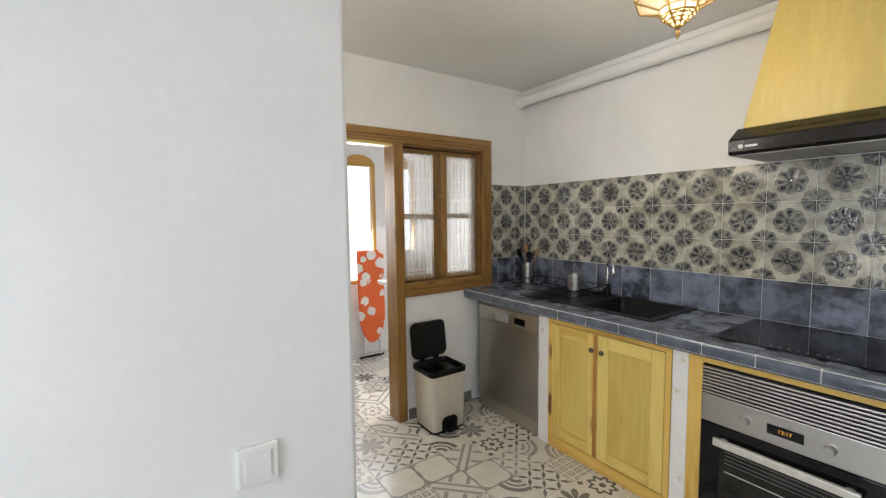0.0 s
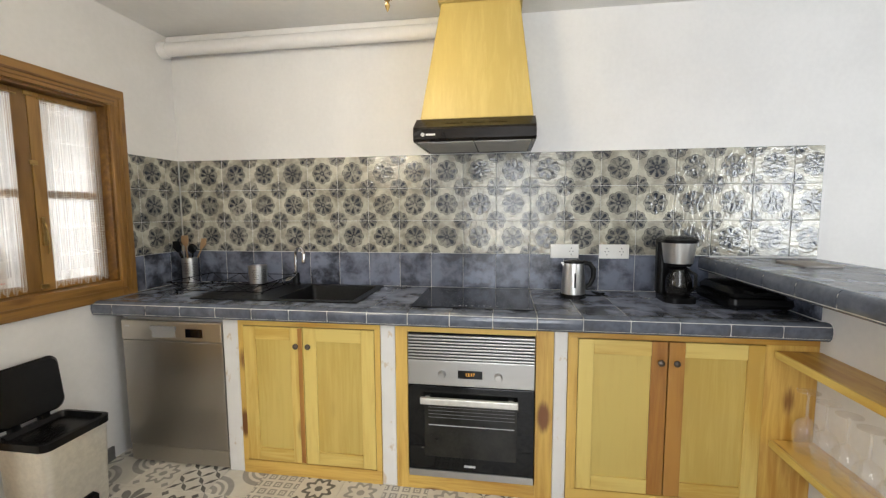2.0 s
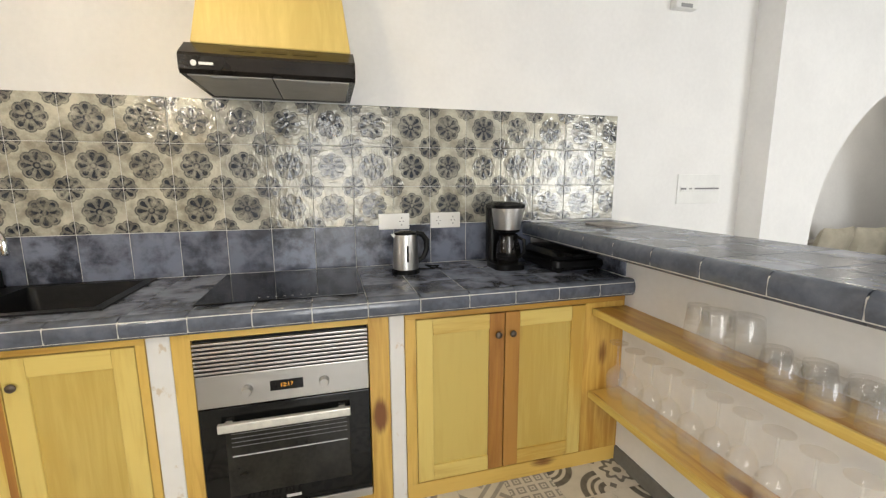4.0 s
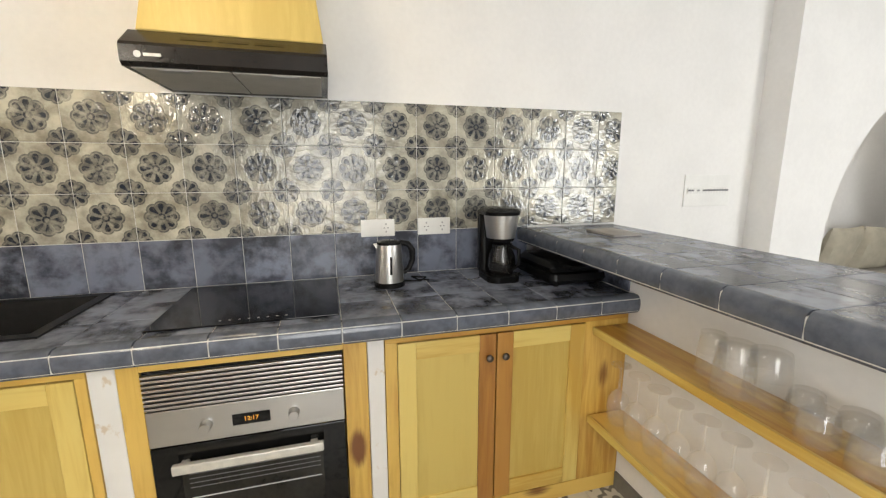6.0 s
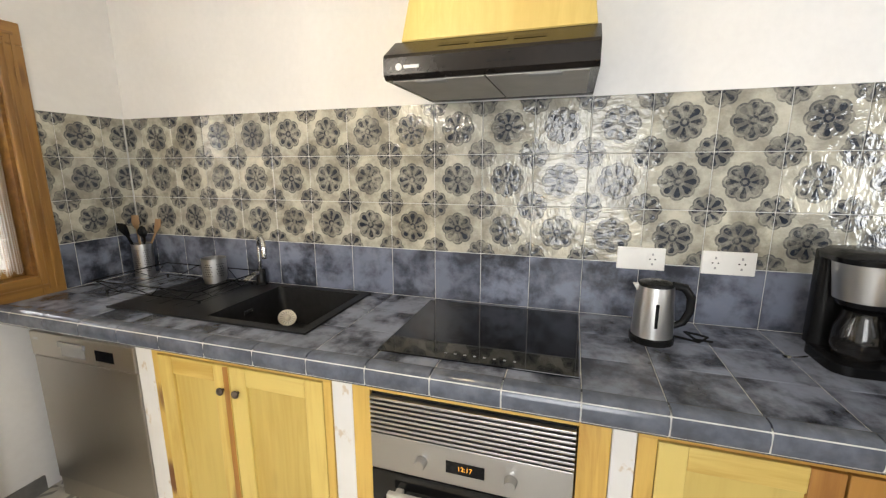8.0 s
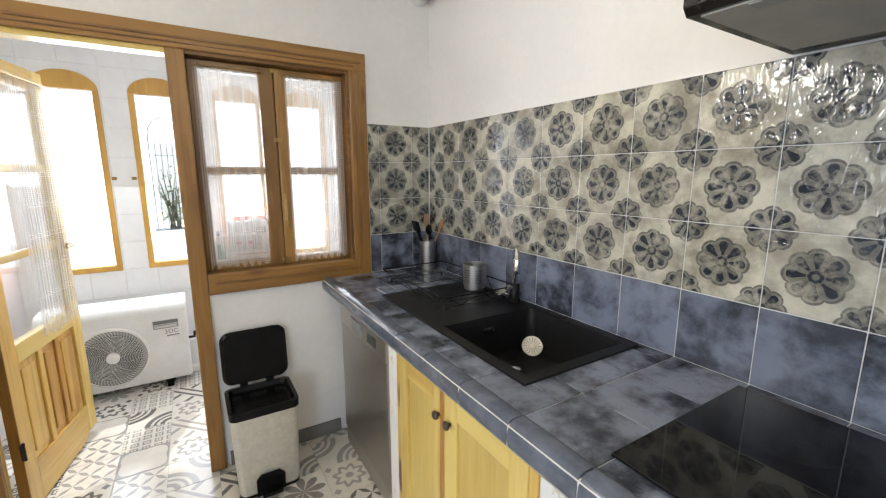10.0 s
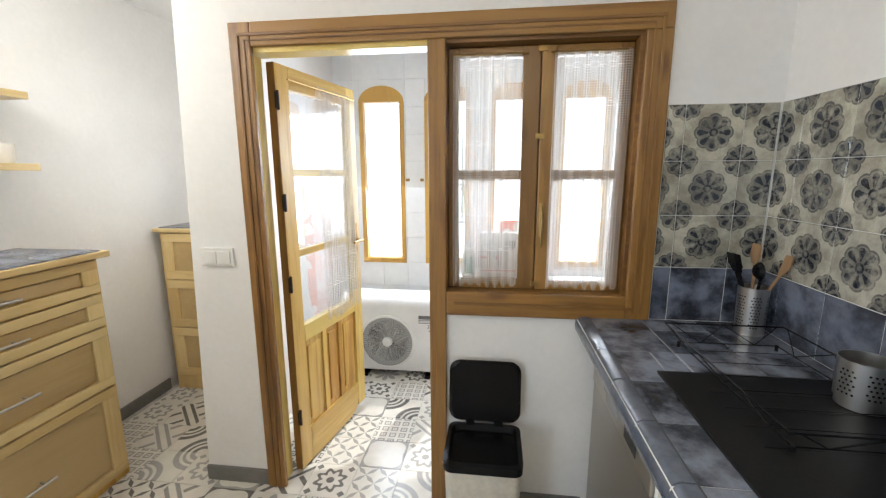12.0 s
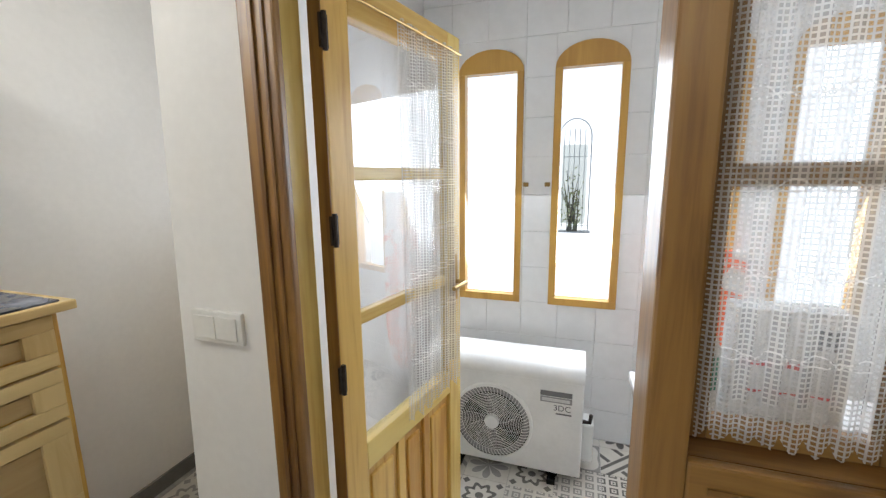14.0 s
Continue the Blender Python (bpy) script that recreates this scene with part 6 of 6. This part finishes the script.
for k in range(4):
    part("grey_print", boxes((1.705 + 0.012 * k, 1.713 + 0.012 * k, 2.7943, 2.795, 1.15 + 0.01 * (k % 2), 1.19)), GREYPRINT, carton)
part("red_band", boxes((1.60, 1.75, 2.7943, 2.795, 1.05, 1.056)), REDPRINT, carton)

bottle = thing("detergent_bottle", (1.535, 2.84, 1.0), "white plastic bottle with a green label on the ledge", "bottle")
part("body", loft(L(), [rounded(1.535, 2.84, 0.055, 0.045, 0.015, 1.0), rounded(1.535, 2.84, 0.06, 0.05, 0.018, 1.06), rounded(1.535, 2.84, 0.056, 0.046, 0.018, 1.12), rounded(1.535, 2.84, 0.026, 0.026, 0.012, 1.15)]), WHITEPL, bottle, smooth=True)
part("label", boxes((1.516, 1.554, 2.8135, 2.8145, 1.03, 1.11)), surface("green_print", (0.05, 0.25, 0.16), 0.5), bottle)
part("cap", lathe(L(), [(0.0, 1.175), (0.013, 1.175), (0.014, 1.15), (0.0, 1.15)], (1.535, 2.84, 0), 16), surface("blue_cap", (0.05, 0.14, 0.35), 0.4), bottle)

# ---- the sitting alcove ----
sofa = thing("sofa", (3.4, -4.2, 0), "low stone-grey sofa in the alcove", "sofa")
part("base", boxes((2.95, 3.74, -5.7, -2.7, 0.08, 0.30), bevel=0.02), SOFACLOTH, sofa)
part("back", boxes((3.55, 3.74, -5.7, -2.7, 0.30, 0.72), bevel=0.04), SOFACLOTH, sofa)
for k in range(3):
    part("seat_cushion", boxes((2.96, 3.55, -5.68 + k, -4.70 + k, 0.30, 0.44), bevel=0.035), SOFACLOTH, sofa)
for x, y in ((3.0, -5.6), (3.7, -5.6), (3.0, -2.8), (3.7, -2.8)):
    part("leg", boxes((x - 0.03, x + 0.03, y - 0.03, y + 0.03, 0, 0.08)), DARKPINE, sofa)


def cushion(at, s, turn):
    """A plump square cushion with pinched corners."""
    bm, n = bmesh.new(), 12
    sides = []
    for side in (1, -1):
        g = []
        for i in range(n + 1):
            for j in range(n + 1):
                u, v = 2 * i / n - 1, 2 * j / n - 1
                puff = (max(0, 1 - u ** 4) * max(0, 1 - v ** 4)) ** 0.5 * 0.075
                k = 1 - 0.08 * (abs(u) < 0.95) * (1 - abs(u)) * abs(v) ** 6 - 0.08 * (1 - abs(v)) * abs(u) ** 6
                g.append(bm.verts.new((side * puff, u * s * k, v * s * k)))
        for i in range(n):
            for j in range(n):
                q = [g[i * (n + 1) + j], g[(i + 1) * (n + 1) + j], g[(i + 1) * (n + 1) + j + 1], g[i * (n + 1) + j + 1]]
                bm.faces.new(q if side > 0 else q[::-1])
    bmesh.ops.remove_doubles(bm, verts=bm.verts, dist=1e-4)
    ob = tagged(part("cushion", bm, BEIGE, None, smooth=True), "plump beige linen cushion on the sofa", "cushion", "sofa cushions")
    ob.matrix_basis = pose(*at, 0, -14, turn)
    return ob


cushion((3.42, -4.45, 0.66), 0.24, 4)
cushion((3.42, -4.98, 0.65), 0.24, -5)

# ---- outside the terrace ----
setting("ground", boxes((-60, 60, 4.4, 90, -1.9, -1.8)), PAVING, "pale paved yard outside")
# the wall emits its own light; the sun never reaches this side
back = setting("backdrop", boxes((-14, 18, 11.0, 11.05, -1.8, 4.4)), glow("glowing_backdrop_white", (1.0, 0.98, 0.95), 3.0), "white glowing backdrop standing for a sunlit house wall across the yard")
GX0, GX1, GZ0, GZ1 = 0.78, 1.40, 0.35, 2.15
win = thing("far_window", (1.1, 10.9, 0.3), "grilled window with a pale glowing shutter in the white wall across the yard", "window")
# emission on the shutter imitates sunlight, so it stays pale against the wall
part("shutter", boxes((GX0 + 0.06, GX1 - 0.06, 10.94, 10.99, GZ0 + 0.12, GZ1 - 0.05)), glow("glowing_pale_shutter", (0.66, 0.66, 0.60), 2.2), win)
part("grille_hoop", tube(L(), [(GX0, 10.85, GZ0)] + [((GX0 + GX1) / 2 - (GX1 - GX0) / 2 * math.cos(a), 10.85, GZ1 + 0.1 + 0.35 * math.sin(a)) for a in [k * math.pi / 10 for k in range(11)]] + [(GX1, 10.85, GZ0)], 0.012, 6), RAILPAINT, win)
for k in range(5):
    part("grille_bar", tube(L(), [(GX0 + 0.1 * (k + 1), 10.85, GZ0), (GX0 + 0.1 * (k + 1), 10.85, GZ1 + 0.25)], 0.008, 6), RAILPAINT, win)
for z in (GZ0 + 0.1, GZ1 - 0.3):
    part("grille_rail", tube(L(), [(GX0, 10.85, z), (GX1, 10.85, z)], 0.008, 6), RAILPAINT, win)
part("sill", boxes((GX0 - 0.05, GX1 + 0.05, 10.62, 11.0, GZ0 - 0.03, GZ0 - 0.006), bevel=0.006), STUCCO, win)
plant = thing("shrub", (1.09, 10.73, GZ0), "leggy green shrub growing on the far window sill", "plant")
rng = random.Random(11)
bm, lv = bmesh.new(), bmesh.new()
for k in range(14):
    a, r = rng.uniform(0, 6.28), rng.uniform(0.3, 0.75)
    p0, p1 = Vector((1.09 + rng.uniform(-0.12, 0.12), 10.73, GZ0 - 0.006)), Vector((1.09 + r * math.cos(a) * 0.5, 10.73 + r * math.sin(a) * 0.12, GZ0 + rng.uniform(0.55, 1.25)))
    tube(bm, [p0, p0.lerp(p1, 0.5) + Vector((0, 0, 0.1)), p1], [0.018, 0.012, 0.006], 6)
    for j in range(15):
        c = p0.lerp(p1, rng.uniform(0.12, 1.05)) + Vector((rng.gauss(0, 0.06), rng.gauss(0, 0.06), rng.gauss(0, 0.05)))
        d = Vector((rng.gauss(0, 1), rng.gauss(0, 1), rng.gauss(0.3, 1))).normalized()
        s = d.orthogonal().normalized() * 0.02
        lv.faces.new([lv.verts.new(q) for q in (c, c + d * 0.04 + s, c + d * 0.09, c + d * 0.04 - s)])
part("stems", bm, BARK, plant)
tagged(part("foliage", lv, LEAF, plant), kind="stuff")

# ---- tiles of walls and floors ----
EW = ((0, -1, 0), (0, 0, 1))
for y0, y1 in cuts(-1.262, 2.592, JY):
    k = math.floor((y0 + y1) / 2 / 0.2 - 0.4)
    mid = 0.08 + 0.2 * k + 0.1
    for z in (1.13, 1.33, 1.53):
        lay("wall_tile", wall_east, frame_of((2.650, mid, z + 0.1), *EW), (mid - y1 + 0.0012, mid - y0 - 0.0012, -0.0988, 0.0988), FLOWER, 0.0075, 0.002)
    if y0 > -0.92:
        lay("wall_tile", wall_east, frame_of((2.650, mid, 1.023), *EW), (mid - y1 + 0.0012, mid - y0 - 0.0012, -0.105, 0.1052), SLATE, 0.0075, 0.002)
part("tile_bed", boxes((2.6452, 2.658, -1.262, 2.599, 0.915, 1.73)), PALEGROUT, wall_east)
for x0, x1, mid in ((2.267, 2.33, 2.23), (2.33, 2.53, 2.43), (2.53, 2.642, 2.63)):
    for z in (1.13, 1.33, 1.53):
        lay("wall_tile", wall_north, frame_of((mid, 2.605, z + 0.1), (1, 0, 0), (0, 0, 1)), (x0 - mid + 0.0012, x1 - mid - 0.0012, -0.0988, 0.0988), FLOWER, 0.0075, 0.002)
    lay("wall_tile", wall_north, frame_of((mid, 2.605, 1.023), (1, 0, 0), (0, 0, 1)), (x0 - mid + 0.0012, x1 - mid - 0.0012, -0.105, 0.1052), SLATE, 0.0075, 0.002)
part("tile_bed", boxes((2.266, 2.652, 2.6002, N0, 0.915, 1.73)), PALEGROUT, wall_north)
for x0, x1 in ((2.05, 2.25), (2.25, 2.45), (2.45, 2.642)):
    w = (x1 - x0) / 2 - 0.0012
    lay("wall_tile", bar, frame_of(((x0 + x1) / 2, -0.899, 0.982), (-1, 0, 0), (0, 0, 1)), (-w, w, -0.062, 0.062), SLATE, 0.0075, 0.002)

XJ, ZJ = [0.365 + 0.2 * k for k in range(13)], [0.182 + 0.2 * k for k in range(12)]
for x0, x1 in cuts(0.402, 2.826, XJ):
    for z0, z1 in cuts(0.002, 2.436, ZJ):
        rest = [(x0, x1, z0, z1)]
        for a0, a1 in ARCHES:
            rest = [q for r in rest for q in less(r, (a0 + 0.006, a1 - 0.006, 0.79, 2.03))]
        for q in rest:
            mx, mz, w, h = (q[0] + q[1]) / 2, (q[2] + q[3]) / 2, (q[1] - q[0]) / 2 - 0.001, (q[3] - q[2]) / 2 - 0.001
            if q[2] > 2.0 and q[2] < 2.1 and any(a0 < mx < a1 for a0, a1 in ARCHES):
                continue
            lay("wall_tile", terrace_wall, frame_of((mx, G0 + 0.001, mz), (1, 0, 0), (0, 0, 1)), (-w, w, -h, h), WHITETILE, 0.006, 0.0015)

FT = 0.22
FTX, FTY = [1.201 + FT * k for k in range(-14, 13)], [1.895 + FT * k for k in range(-37, 12)]
rng = random.Random(2)
far = bmesh.new()
for x0, x1 in cuts(-1.62, 3.75, FTX):
    for y0, y1 in cuts(-6.0, 4.158, FTY):
        mx, my = (x0 + x1) / 2, (y0 + y1) / 2
        if y0 > 1.3 and x1 < -0.62:
            continue
        gx = FTX[0] + FT * math.floor((mx - FTX[0]) / FT) + FT / 2
        gy = FTY[0] + FT * math.floor((my - FTY[0]) / FT) + FT / 2
        under_units = x0 > 2.07 and my < 2.55
        if my > -0.9 and -0.62 < mx < 2.9 and not under_units and not (mx < 0.3 and my < 1.0):
            q = rng.choice((0, 90, 180, 270))
            if x1 - x0 > FT - 0.01 and y1 - y0 > FT - 0.01:
                h = FT / 2 - 0.0011
                lay("floor_tile", floor, pose(mx, my, -0.004, 0, 0, q), (-h, h, -h, h), PATCH, 0.004, 0.001)
            else:
                lay("floor_tile", floor, pose(gx, gy, -0.004), (x0 - gx + 0.0011, x1 - gx - 0.0011, y0 - gy + 0.0011, y1 - gy - 0.0011), PATCH, 0.004, 0.001)
        elif x1 - x0 > 0.05:
            box(far, x0 + 0.001, x1 - 0.001, y0 + 0.001, y1 - 0.001, -0.004, 0.0)
tagged(part("far_floor_tiles", far, surface("grey_printed_tile", (0.38, 0.36, 0.33), 0.4, scale=9, vary=0.5), floor), kind="stuff")
